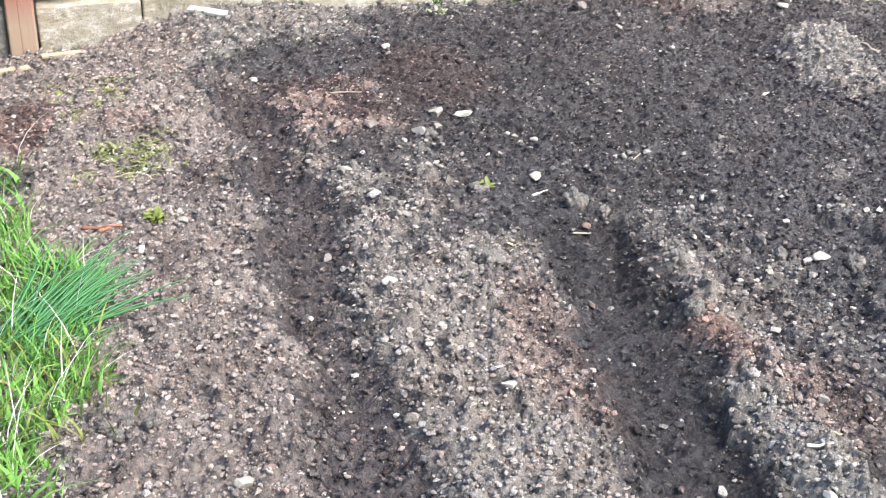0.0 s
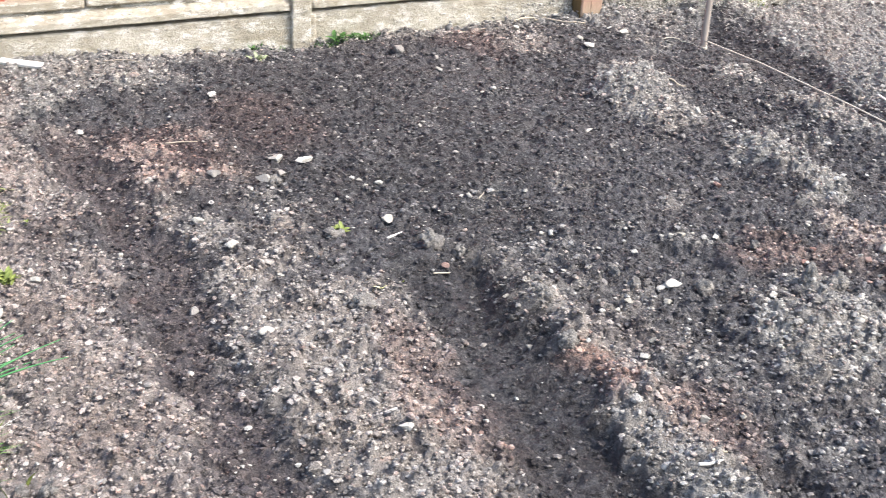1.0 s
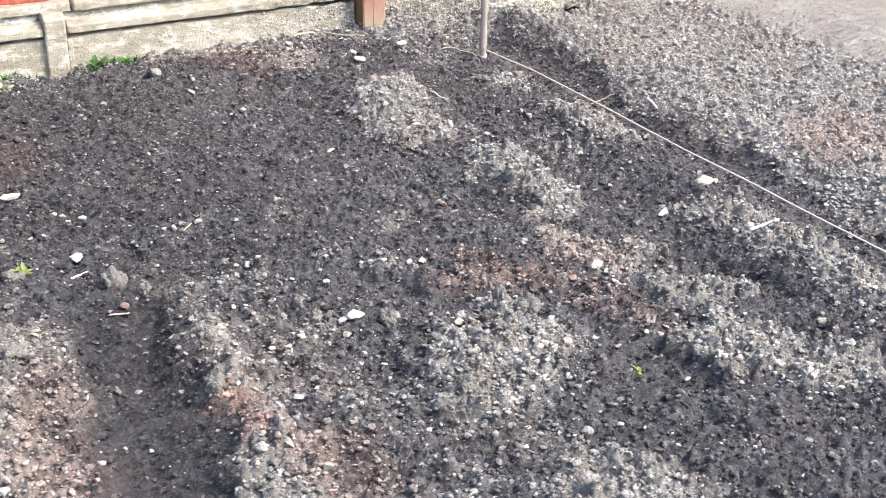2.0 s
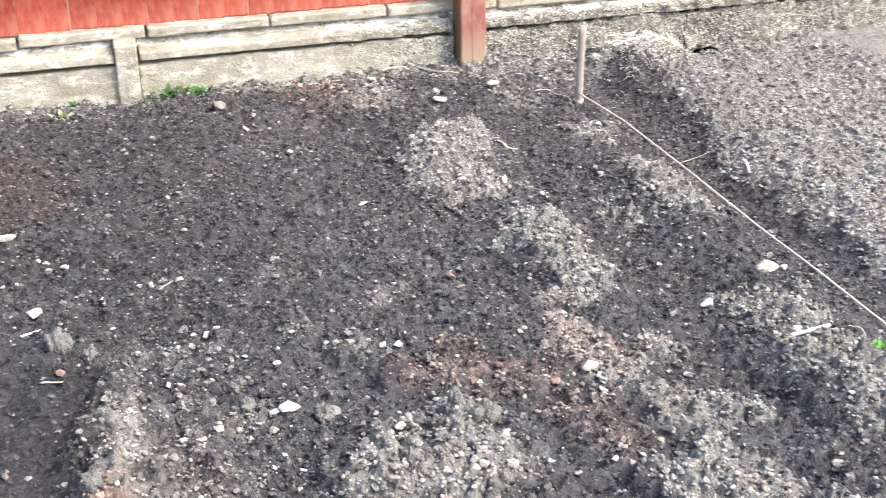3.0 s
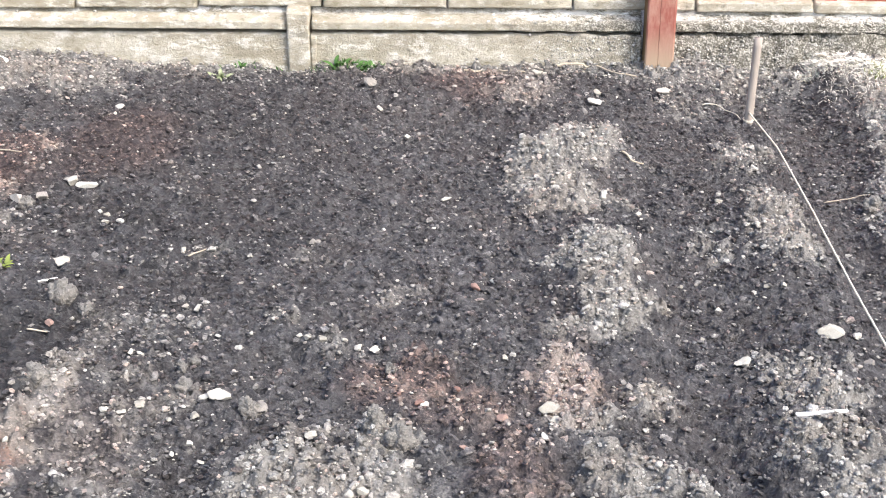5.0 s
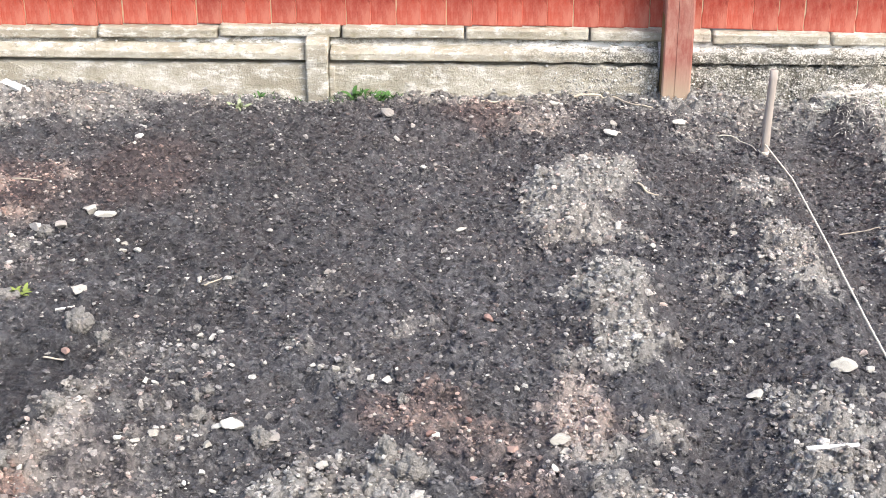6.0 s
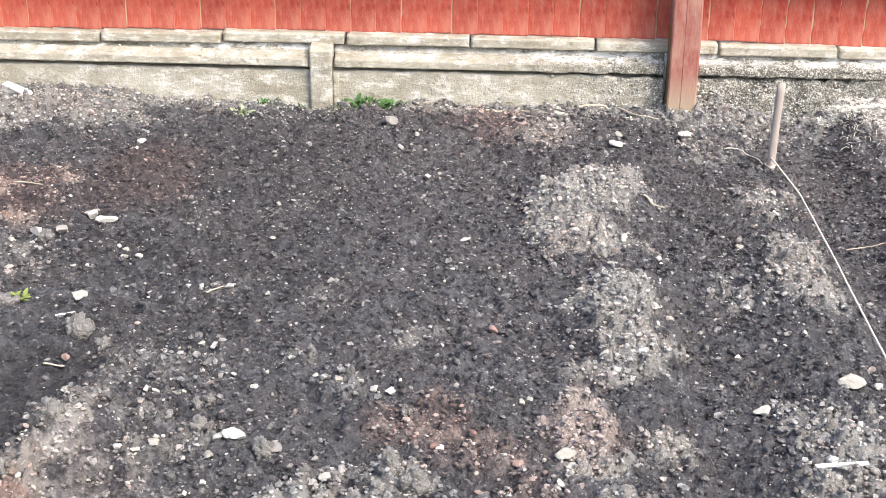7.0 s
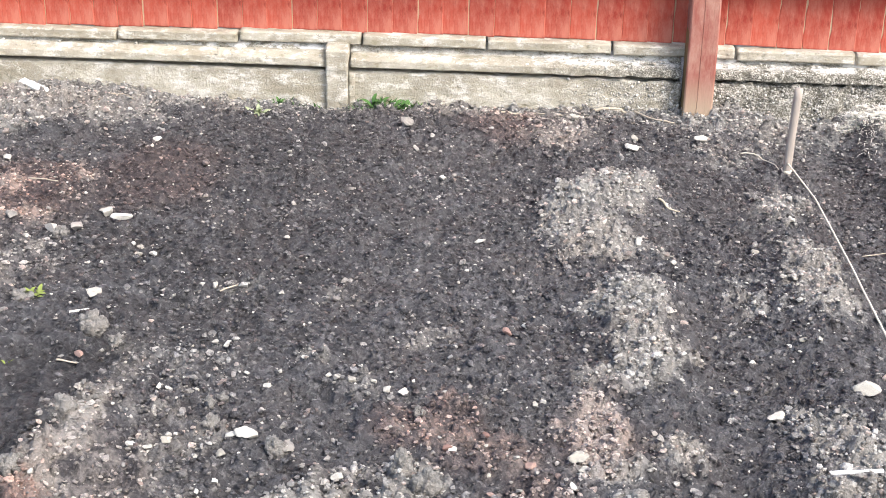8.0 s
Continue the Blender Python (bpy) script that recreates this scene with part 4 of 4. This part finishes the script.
# ---- big clods ----
def soil_clod(x, y, size, high, dry, seed):
    rng = np.random.default_rng(seed)
    shape, f = ball(5)
    reach = np.full(len(shape), 0.5)
    for k in range(26):
        w = rng.normal(size=3)
        c, r = w / np.linalg.norm(w) * rng.uniform(0.35, 0.75), rng.uniform(0.18, 0.40)
        along = shape @ c
        inside = along**2 - c @ c + r * r
        reach = np.where((inside > 0) & (along > 0), np.maximum(reach, along + np.sqrt(np.maximum(inside, 0))), reach)
    v = shape * (reach * (1 + 0.18 * fractal(shape[:, 0] + seed, shape[:, 1] + 0.7 * shape[:, 2], 0.4, seed, 4) + 0.22 * fractal(shape[:, 0] - 0.6 * shape[:, 2], shape[:, 1] + seed, 0.13, seed + 7, 3)))[:, None]
    v = v * np.array([size / 2, size / 2.2, high])
    # paler top, darker underside: light from above put into the dry value
    tone = np.clip(dry + 0.35 * v[:, 2] / high, 0, 1)
    ob = new("soil_clod", mesh_of("soil_clod", v, f, SOIL, dry=tone, red=np.zeros(len(v)), tone=np.full(len(v), 0.40)))
    ob.location = (x, y, ground_mean(x, y, 0.5 * size) + 0.25 * high)
    tagged(ob, "big crumbly clod of half-dry soil on the plot", "soil clod", "clods on the plot")


CLODS = [
    (-0.408, -1.920, 0.082, 0.05, 0.75), (-0.340, -1.965, 0.045, 0.03, 0.7), (0.128, -2.445, 0.046, 0.036, 0.72), (0.397, -2.536, 0.049, 0.05, 0.85), (-0.042, -2.286, 0.032, 0.022, 0.6),
    (0.411, -2.287, 0.028, 0.025, 0.6), (0.714, -3.047, 0.049, 0.035, 0.8), (0.127, -2.848, 0.041, 0.03, 0.8), (-0.372, -2.6, 0.039, 0.03, 0.75), (-0.026, -2.245, 0.031, 0.02, 0.6),
    (0.454, -2.586, 0.062, 0.045, 0.9), (-1.592, -2.718, 0.038, 0.025, 0.6), (-1.641, -2.692, 0.034, 0.022, 0.5), (-1.685, -2.703, 0.033, 0.022, 0.5),
    (-1.666, -2.738, 0.037, 0.025, 0.5), (-0.671, -1.365, 0.057, 0.025, 0.55), (-0.766, -1.635, 0.048, 0.022, 0.6), (-0.733, -2.212, 0.070, 0.03, 0.8), (-0.64, -1.774, 0.062, 0.022, 0.6),
    (-0.319, -2.392, 0.055, 0.03, 0.9), (-0.366, -2.595, 0.057, 0.03, 0.9), (-0.024, -2.354, 0.051, 0.028, 0.8), (1.455, -0.842, 0.046, 0.025, 0.6), (1.393, -1, 0.037, 0.02, 0.65),
    (0.733, -0.99, 0.057, 0.03, 0.8), (1.398, -2.225, 0.037, 0.025, 0.8), (1.711, -1.219, 0.064, 0.035, 0.8),
]
for k, (x, y, s, h, d) in enumerate(CLODS):
    soil_clod(x, y, s, h, d, 500 + k)


# ---- stake, twine, sticks ----
def tube(points, radius, sides=6, taper=1.0):
    pts = np.asarray(points, float)
    ahead = np.gradient(pts, axis=0)
    ahead /= np.linalg.norm(ahead, axis=1)[:, None]
    side = np.cross(ahead, (0.13, 0.21, 0.97))
    side /= np.linalg.norm(side, axis=1)[:, None]
    up = np.cross(side, ahead)
    r = radius * np.linspace(1, taper, len(pts))[:, None, None]
    a = np.linspace(0, 2 * np.pi, sides, endpoint=False)
    v = pts[:, None] + r * (np.cos(a)[None, :, None] * side[:, None] + np.sin(a)[None, :, None] * up[:, None])
    f = []
    for i in range(len(pts) - 1):
        for k in range(sides):
            p, q = i * sides + k, i * sides + (k + 1) % sides
            f += [(p, q, q + sides), (p, q + sides, p + sides)]
    v = v.reshape(-1, 3)
    for base, end, flip in ((0, pts[0], True), ((len(pts) - 1) * sides, pts[-1], False)):
        c = len(v)
        v = np.vstack([v, end])
        for k in range(sides):
            p, q = base + k, base + (k + 1) % sides
            f.append((c, q, p) if flip else (c, p, q))
    return v, np.array(f)


def fine_line(points, count):
    pts = np.asarray(points, float)
    t = np.r_[0, np.cumsum(np.linalg.norm(np.diff(pts, axis=0), axis=1))]
    s = np.linspace(0, t[-1], count)
    return np.stack([np.interp(s, t, pts[:, k]) for k in range(pts.shape[1])], -1)


gz = ground_mean(1.468, -0.552, 0.03)
stake = tagged(new("marker_stake"), "grey weathered round wooden stake standing in the soil with twine", "stake")
line = fine_line([(1.466, -0.552, gz - 0.1), (1.470, -0.553, gz + 0.12), (1.476, -0.554, gz + 0.290)], 14)
v, f = tube(line, 0.0140, 10, 0.95)
v[:, :2] += 0.0006 * np.random.default_rng(3).normal(size=(len(v), 2))
piece("pole", mesh_of("pole", v, f, GREY_WOOD), stake)
turns = np.linspace(0, 2 * np.pi * 3, 60)
v, f = tube(np.stack([1.467 + (0.0155 + 0.002 * np.sin(1.7 * turns)) * np.cos(turns), -0.552 + (0.0155 + 0.002 * np.cos(2.3 * turns)) * np.sin(turns), gz + 0.010 + 0.003 * turns / 6.28 + 0.004 * np.sin(turns)], -1), 0.0015, 5)
tagged(piece("knot", mesh_of("knot", v, f, TWINE), stake), "loops of pale twine")


def on_ground(points, lift, count):
    p = fine_line(points, count)
    return np.stack([p[:, 0], p[:, 1], [ground_z(a, b) + lift for a, b in p]], -1)


pts = on_ground([(1.466, -0.566), (1.497, -0.89), (1.502, -1.4), (1.502, -2.0), (1.505, -2.6), (1.505, -3.4), (1.50, -4.6)], 0.008, 260)
smooth = np.convolve(np.pad(pts[:, 2], 60, mode="edge"), np.ones(121) / 121, "valid")
pts[:, 2] = smooth + 0.042
pts[:, 0] += 0.0003 * np.sin(np.arange(260) * 1.7)
v, f = tube(pts, 0.0029, 6)
twine = tagged(new("twine", mesh_of("twine", v, f, TWINE)), "pale garden twine stretched along the ground from a stake", "string")
a = np.linspace(0, 9, 70)
coil = np.stack([1.462 + 0.03 * np.sin(a) + 0.012 * np.sin(2.3 * a), -2.40 - 0.012 * a + 0.035 * np.cos(0.8 * a), np.zeros(70)], -1)
coil[:, 2] = [ground_z(p, q) + 0.006 + 0.006 * math.sin(3 * k) for p, q, k in zip(coil[:, 0], coil[:, 1], a)]
v, f = tube(coil, 0.0013, 5)
tagged(new("twine", mesh_of("twine", v, f, TWINE)), "loose tangle of twine end beside the stretched line", "string")


def twig(points, radius, mat, label, name="twig", lift=0.006):
    p = on_ground(points, lift, max(8, 6 * len(points)))
    p[:, :2] += 0.0016 * np.stack([np.sin(np.arange(len(p)) * 0.45), np.cos(np.arange(len(p)) * 0.36)], -1)
    wide = np.pad(p[:, 2], 4, mode="edge")
    p[:, 2] = 0.5 * np.max([wide[k:k + len(p)] for k in range(9)], axis=0) + 0.5 * np.mean([wide[k:k + len(p)] for k in range(9)], axis=0)
    v, f = tube(p, radius, 6, 0.55)
    tagged(new(name, mesh_of(name, v, f, mat)), label, name.replace("_", " "))


twig([(1.326, -0.47), (1.37, -0.475), (1.405, -0.50), (1.445, -0.545)], 0.0024, TWINE, "short loose tail of twine by the stake", "twine")
twig([(0.49, -0.10), (0.60, -0.065), (0.74, -0.11)], 0.0045, TWIG, "thin pale dead root lying along the wall foot", "root")
twig([(0.85, -0.045), (0.93, -0.03), (1.0, -0.024), (1.04, -0.083), (1.078, -0.13), (1.138, -0.15)], 0.0055, TWIG, "bent pale dead root lying against the wall foot", "root")
twig([(1.018, -0.96), (1.045, -0.985), (1.08, -0.985)], 0.004, TWIG, "bleached crooked twig on dark soil")
twig([(-0.15, -1.70), (-0.11, -1.66)], 0.0025, TWIG, "thin bleached twig on dark soil")
twig([(-0.46, -2.05), (-0.41, -2.05)], 0.003, TWIG, "short pale twig on dark soil")
twig([(-0.90, -0.12), (-0.84, -0.15), (-0.79, -0.22)], 0.004, TWIG, "bent pale twig near the wall")
twig([(1.59, -1.15), (1.66, -1.125), (1.73, -1.11)], 0.0018, TWIG, "thin curved twig in the trench")
twig([(1.745, -1.29), (1.70, -1.41)], 0.006, STRAW, "bleached straight stick on grey soil")
twig([(-0.39, -3.16), (-0.34, -3.17)], 0.004, STRAW, "short bleached stick on the ridge")
twig([(-0.50, -1.83), (-0.45, -1.82)], 0.004, STRAW, "short bleached stick on dark soil")
twig([(-0.33, -3.12), (-0.29, -3.12)], 0.004, TWIG, "short pale twig on the ridge")
twig([(-0.90, -0.98), (-0.80, -1.0)], 0.003, TWIG, "pale dead root in reddish soil", "root")
twig([(-1.61, -1.39), (-1.55, -1.38), (-1.48, -1.42)], 0.0022, TWIG, "dry creeping root on dry soil", "root")


def lath(a, b, width, thick, mat, name, label, tilt=0.0, raised=0.0, propped=0.0):
    a, b = Vector((*a, ground_mean(*a, 0.02) + thick + raised)), Vector((*b, ground_mean(*b, 0.02) + thick * 0.6 + propped))
    bm = bmesh.new()
    bmesh.ops.create_cube(bm, size=1)
    bmesh.ops.scale(bm, vec=((b - a).length, width, thick), verts=bm.verts)
    bmesh.ops.subdivide_edges(bm, edges=[e for e in bm.edges if abs(e.verts[0].co.x - e.verts[1].co.x) > 0.01], cuts=7)
    r = random.Random(name + label)
    for v in bm.verts:
        v.co += Vector((r.uniform(-1, 1) * 0.002, r.uniform(-1, 1) * width * 0.05, r.uniform(-1, 1) * thick * 0.1))
    bmesh.ops.bevel(bm, geom=list(bm.edges), offset=min(width, thick) * 0.12, segments=1, affect="EDGES")
    ob = part(name, bm, mat, None, label)
    ob.matrix_basis = Matrix.Translation((a + b) / 2) @ (b - a).to_track_quat("X", "Z").to_matrix().to_4x4() @ Matrix.Rotation(tilt, 4, "X")
    tagged(ob, "", name.replace("_", " "))


lath((-1.255, -0.045), (-1.115, -0.195), 0.030, 0.012, STRAW, "wood_offcut", "pale sawn timber offcut leaning on the soil by the wall", 0.3, 0.018)
lath((-1.80, -0.19), (-1.65, -0.16), 0.020, 0.012, BARE_WOOD, "wood_offcut", "yellowish sawn timber sliver at the post foot", 0.2)
lath((-1.97, -0.33), (-1.84, -0.28), 0.020, 0.012, BARE_WOOD, "wood_offcut", "orange sawn timber sliver beside the fence post", 0.1)
lath((1.236, -2.478), (1.338, -2.478), 0.0065, 0.006, WHITE_PLASTIC, "white_stick", "slim white plastic plant label stick lying on dry soil", 0.1, 0.025, 0.019)
twig([(-1.70, -1.745), (-1.65, -1.77), (-1.60, -1.79)], 0.006, BARK, "curled reddish-brown strip of bark on dry soil", "bark_strip")
twig([(-1.66, -1.80), (-1.60, -1.76)], 0.0055, BARK, "short reddish-brown bark strip on dry soil", "bark_strip")


# ---- plants ----
def ribbons(base, height, heading, lean, width, rng, cuts=4):
    """Tapered bent blades, one for each base point; returns vertices and triangles."""
    n = len(base)
    u = np.linspace(0, 1, cuts + 1)
    out = np.stack([np.cos(heading), np.sin(heading)], -1)
    reach = lean[:, None] * (0.25 * u + 0.75 * u**2)[None] * height[:, None]
    rise = height[:, None] * (u[None] - 0.38 * lean[:, None] * u[None] ** 2)
    mid = np.stack([base[:, None, 0] + out[:, None, 0] * reach, base[:, None, 1] + out[:, None, 1] * reach, base[:, None, 2] + rise], -1)
    face = heading + rng.uniform(-1, 1, n) + np.pi / 2
    side = np.stack([np.cos(face), np.sin(face), np.zeros(n)], -1)[:, None]
    w = (width[:, None] * (1 - u[None] ** 1.6 * 0.93))[..., None] / 2
    v = np.stack([mid - side * w, mid + side * w], 2).reshape(n, -1, 3)
    k = 2 * (cuts + 1)
    f = np.array([t for i in range(cuts) for t in ((2 * i, 2 * i + 1, 2 * i + 3), (2 * i, 2 * i + 3, 2 * i + 2))])
    return v.reshape(-1, 3), (f[None] + (np.arange(n) * k)[:, None, None]).reshape(-1, 3)


def grass(name, n, inside, low, high, mat, label, rng, box, lean=(0.3, 1.2), width=(0.003, 0.007), heading=None):
    x, y = rng.uniform(box[0], box[1], n), rng.uniform(box[2], box[3], n)
    ok = rng.random(n) < inside(x, y)
    x, y = x[ok], y[ok]
    m = len(x)
    base = np.stack([x, y, sample(GZ, x, y) - 0.004], -1)
    head = rng.uniform(0, 6.28, m) if heading is None else heading + rng.normal(0, 0.5, m)
    v, f = ribbons(base, rng.uniform(low, high, m), head, rng.uniform(*lean, m), rng.uniform(*width, m), rng)
    return tagged(new(name, mesh_of(name, v, f, mat)), label, "grass", kind="stuff")


rng = np.random.default_rng(77)


def turf(x, y):
    edge = -1.80 + 0.13 * blob(x, y, -1.70, -2.30, 0.3, 0.32) - 0.06 * step(y, -1.9, -1.5) + 0.06 * fractal(x, y, 0.15, 33)
    return (1 - step(x, edge - 0.03, edge + 0.03)) * step(y, -3.0, -2.86) * (1 - step(y, -1.62, -1.50)) + 0.22 * blob(x, y, -1.88, -1.38, 0.05, 0.14)


grass("grass", 6200, turf, 0.04, 0.12, GRASS, "bright green rough grass at the edge of the plot", rng, (-2.3, -1.55, -3.0, -1.15))
grass("grass", 1500, turf, 0.03, 0.09, GRASS, "broad-leaved green weeds among the grass", rng, (-2.3, -1.55, -3.0, -1.15), width=(0.010, 0.018))
grass("grass", 380, turf, 0.09, 0.2, STRAW, "bleached dry grass stems among green grass", rng, (-2.3, -1.55, -3.0, -1.15), width=(0.002, 0.004))
grass("grass", 380, lambda x, y: blob(x, y, -1.82, -2.55, 0.16, 0.26), 0.06, 0.13, LIME, "yellow-green grass at the edge of the plot", rng, (-2.1, -1.6, -2.95, -2.2), width=(0.004, 0.009))
straw = ("heap of bleached straw hanging over a bank at the wall foot", rng, (1.68, 2.04, -0.36, -0.02))
grass("grass", 22000, lambda x, y: np.maximum(blob(x, y, 1.81, -0.12, 0.11, 0.06), 0.8 * blob(x, y, 1.93, -0.19, 0.08, 0.08)) * step(fractal(x, y, 0.05, 191, 3), -0.25, 0.1), 0.012, 0.024, STRAW, *straw, lean=(0.8, 1.9), width=(0.004, 0.008))
grass("grass", 900, lambda x, y: blob(x, y, 1.87, -0.25, 0.09, 0.09), 0.012, 0.03, STRAW, *straw, lean=(2.0, 2.9), width=(0.002, 0.0035), heading=-1.7)
grass("grass", 500, lambda x, y: blob(x, y, 1.955, -0.25, 0.04, 0.04), 0.015, 0.04, LIME, "small yellow-green tuft beside the straw", rng, (1.88, 2.06, -0.35, -0.15))


def creepers(x, y):
    patch = np.max([blob(x, y, -1.55, -1.23, 0.13, 0.16), 0.6 * blob(x, y, -1.64, -1.36, 0.10, 0.12), 0.7 * blob(x, y, -1.66, -0.66, 0.14, 0.18), 0.5 * blob(x, y, -1.69, -0.95, 0.05, 0.12)], axis=0)
    return patch * step(fractal(x, y, 0.07, 171, 3), -0.05, 0.25)


grass("weed_growth", 7000, creepers, 0.008, 0.026, OLIVE, "mat of low olive-green creeping weeds over dry soil", rng, (-1.95, -1.4, -1.5, -0.45), lean=(0.8, 2.4), width=(0.007, 0.014))
grass("weed_growth", 3600, creepers, 0.008, 0.026, LIME, "low yellow-green weeds spread over dry soil", rng, (-1.95, -1.4, -1.5, -0.45), lean=(0.8, 2.4), width=(0.004, 0.009))
grass("weed_growth", 900, creepers, 0.010, 0.026, FLOWER, "tiny pale yellow flowers among creeping weeds", rng, (-1.95, -1.4, -1.5, -0.45), lean=(1.0, 2.4), width=(0.006, 0.010))
grass("weed_growth", 700, lambda x, y: blob(x, y, 0.12, -0.02, 0.13, 0.04), 0.010, 0.035, WEED, "fresh green weeds growing along the wall foot", rng, (-0.06, 0.3, -0.08, 0.03), width=(0.005, 0.010))
grass("weed_growth", 160, lambda x, y: blob(x, y, -0.24, 0.0, 0.12, 0.04), 0.01, 0.03, WEED, "sparse low weeds along the wall foot", rng, (-0.42, -0.1, -0.06, 0.03), width=(0.004, 0.009))


def chive_leaf(seed):
    r = random.Random(seed)
    length, bend = r.uniform(0.22, 0.33), r.uniform(0.12, 0.4)
    u = np.linspace(0, 1, 8)
    pts = np.stack([length * (u - 0.15 * bend * u**2), 0 * u + r.uniform(-0.02, 0.02) * u**2, -length * bend * u**2 * 0.55], -1)
    v, f = tube(pts, 0.0044, 6, 0.2)
    return mesh_of("leaf", v, f, CHIVE)


CHIVES = [chive_leaf(k) for k in range(6)]
clump = tagged(new("chive_clump"), "clump of chives with blue-green hollow leaves leaning over soil", "chives")
clump.location = (-1.84, -2.30, ground_z(-1.84, -2.30))
for k in range(105):
    turn, tip = rng.normal(0.72, 0.30), rng.uniform(0.18, 0.66)
    m = Matrix.Translation((rng.normal(0, 0.035), rng.normal(0, 0.045), 0)) @ Euler((rng.uniform(0, 6.28) * 0.1, -tip, turn)).to_matrix().to_4x4()
    piece("leaf", CHIVES[k % 6], clump, m)


def leaf_blade(length, width, mat, cup=0.25):
    bm = bmesh.new()
    rows = []
    for i in range(6):
        u = i / 5
        w = width / 2 * math.sin(math.pi * min(0.08 + 0.9 * u, 0.985)) ** 0.8
        z = length * (0.55 * u - 0.5 * u * u)
        rows.append([bm.verts.new((length * u, -w, z + cup * w)), bm.verts.new((length * u, 0, z)), bm.verts.new((length * u, w, z + cup * w))])
    for a, b in zip(rows, rows[1:]):
        for k in (0, 1):
            bm.faces.new((a[k], a[k + 1], b[k + 1], b[k]))
    me = bpy.data.meshes.new("leaf")
    for f in bm.faces:
        f.smooth = True
    bm.to_mesh(me)
    bm.free()
    me.materials.append(mat)
    return me


def seedling(x, y, size, leaves, mat, label, rng):
    ob = tagged(new("weed_seedling"), label, "weed", "weeds in the plot")
    ob.location = (x, y, ground_z(x, y) + 0.004)
    shapes = [leaf_blade(size * s, size * 0.36 * s, mat) for s in (0.45, 0.65)]
    for k in range(leaves):
        piece("leaf", shapes[k % 2], ob, Matrix.Translation((rng.normal(0, size * 0.16), rng.normal(0, size * 0.16), 0)) @ Euler((rng.uniform(-0.3, 0.3), rng.uniform(-0.9, -0.1), k * 2.4 + rng.uniform(-0.3, 0.3))).to_matrix().to_4x4())


for x, y, s, n, m, label in ((-0.617, -1.757, 0.05, 18, LIME, "yellow-green weed seedling with lobed leaves on dark soil"), (-1.51, -1.735, 0.06, 34, LIME, "yellow-green leafy weed on dry soil"),
                             (1.46, -2.505, 0.05, 18, GRASS, "bright green weed seedling beside twine"), (-0.34, -0.22, 0.06, 22, SAGE, "pale sage-green weed near the wall foot"),
                             (0.54, -2.94, 0.05, 5, LIME, "small yellow-green sprout in a hollow"), (-0.565, -2.075, 0.025, 3, LIME, "tiny yellow sprout on dark soil"),
                             (-0.65, -2.15, 0.04, 4, FLOWER, "small pale yellowed sprout on the ridge"), (-1.40, -1.36, 0.03, 5, LIME, "tiny yellow-green weed on dry soil"),
                             (-1.66, -1.62, 0.035, 6, LIME, "tiny yellow-green weed on dry soil"), (-1.70, -0.86, 0.035, 6, LIME, "tiny yellow-green weed on dry soil"),
                             (0.06, -0.03, 0.08, 12, WEED, "leafy green weed at the wall foot"), (0.16, -0.03, 0.07, 12, WEED, "leafy green weed at the wall foot"),
                             (-0.30, -0.02, 0.05, 8, WEED, "small dark green weed at the wall foot")):
    seedling(x, y, s, n, m, label, rng)
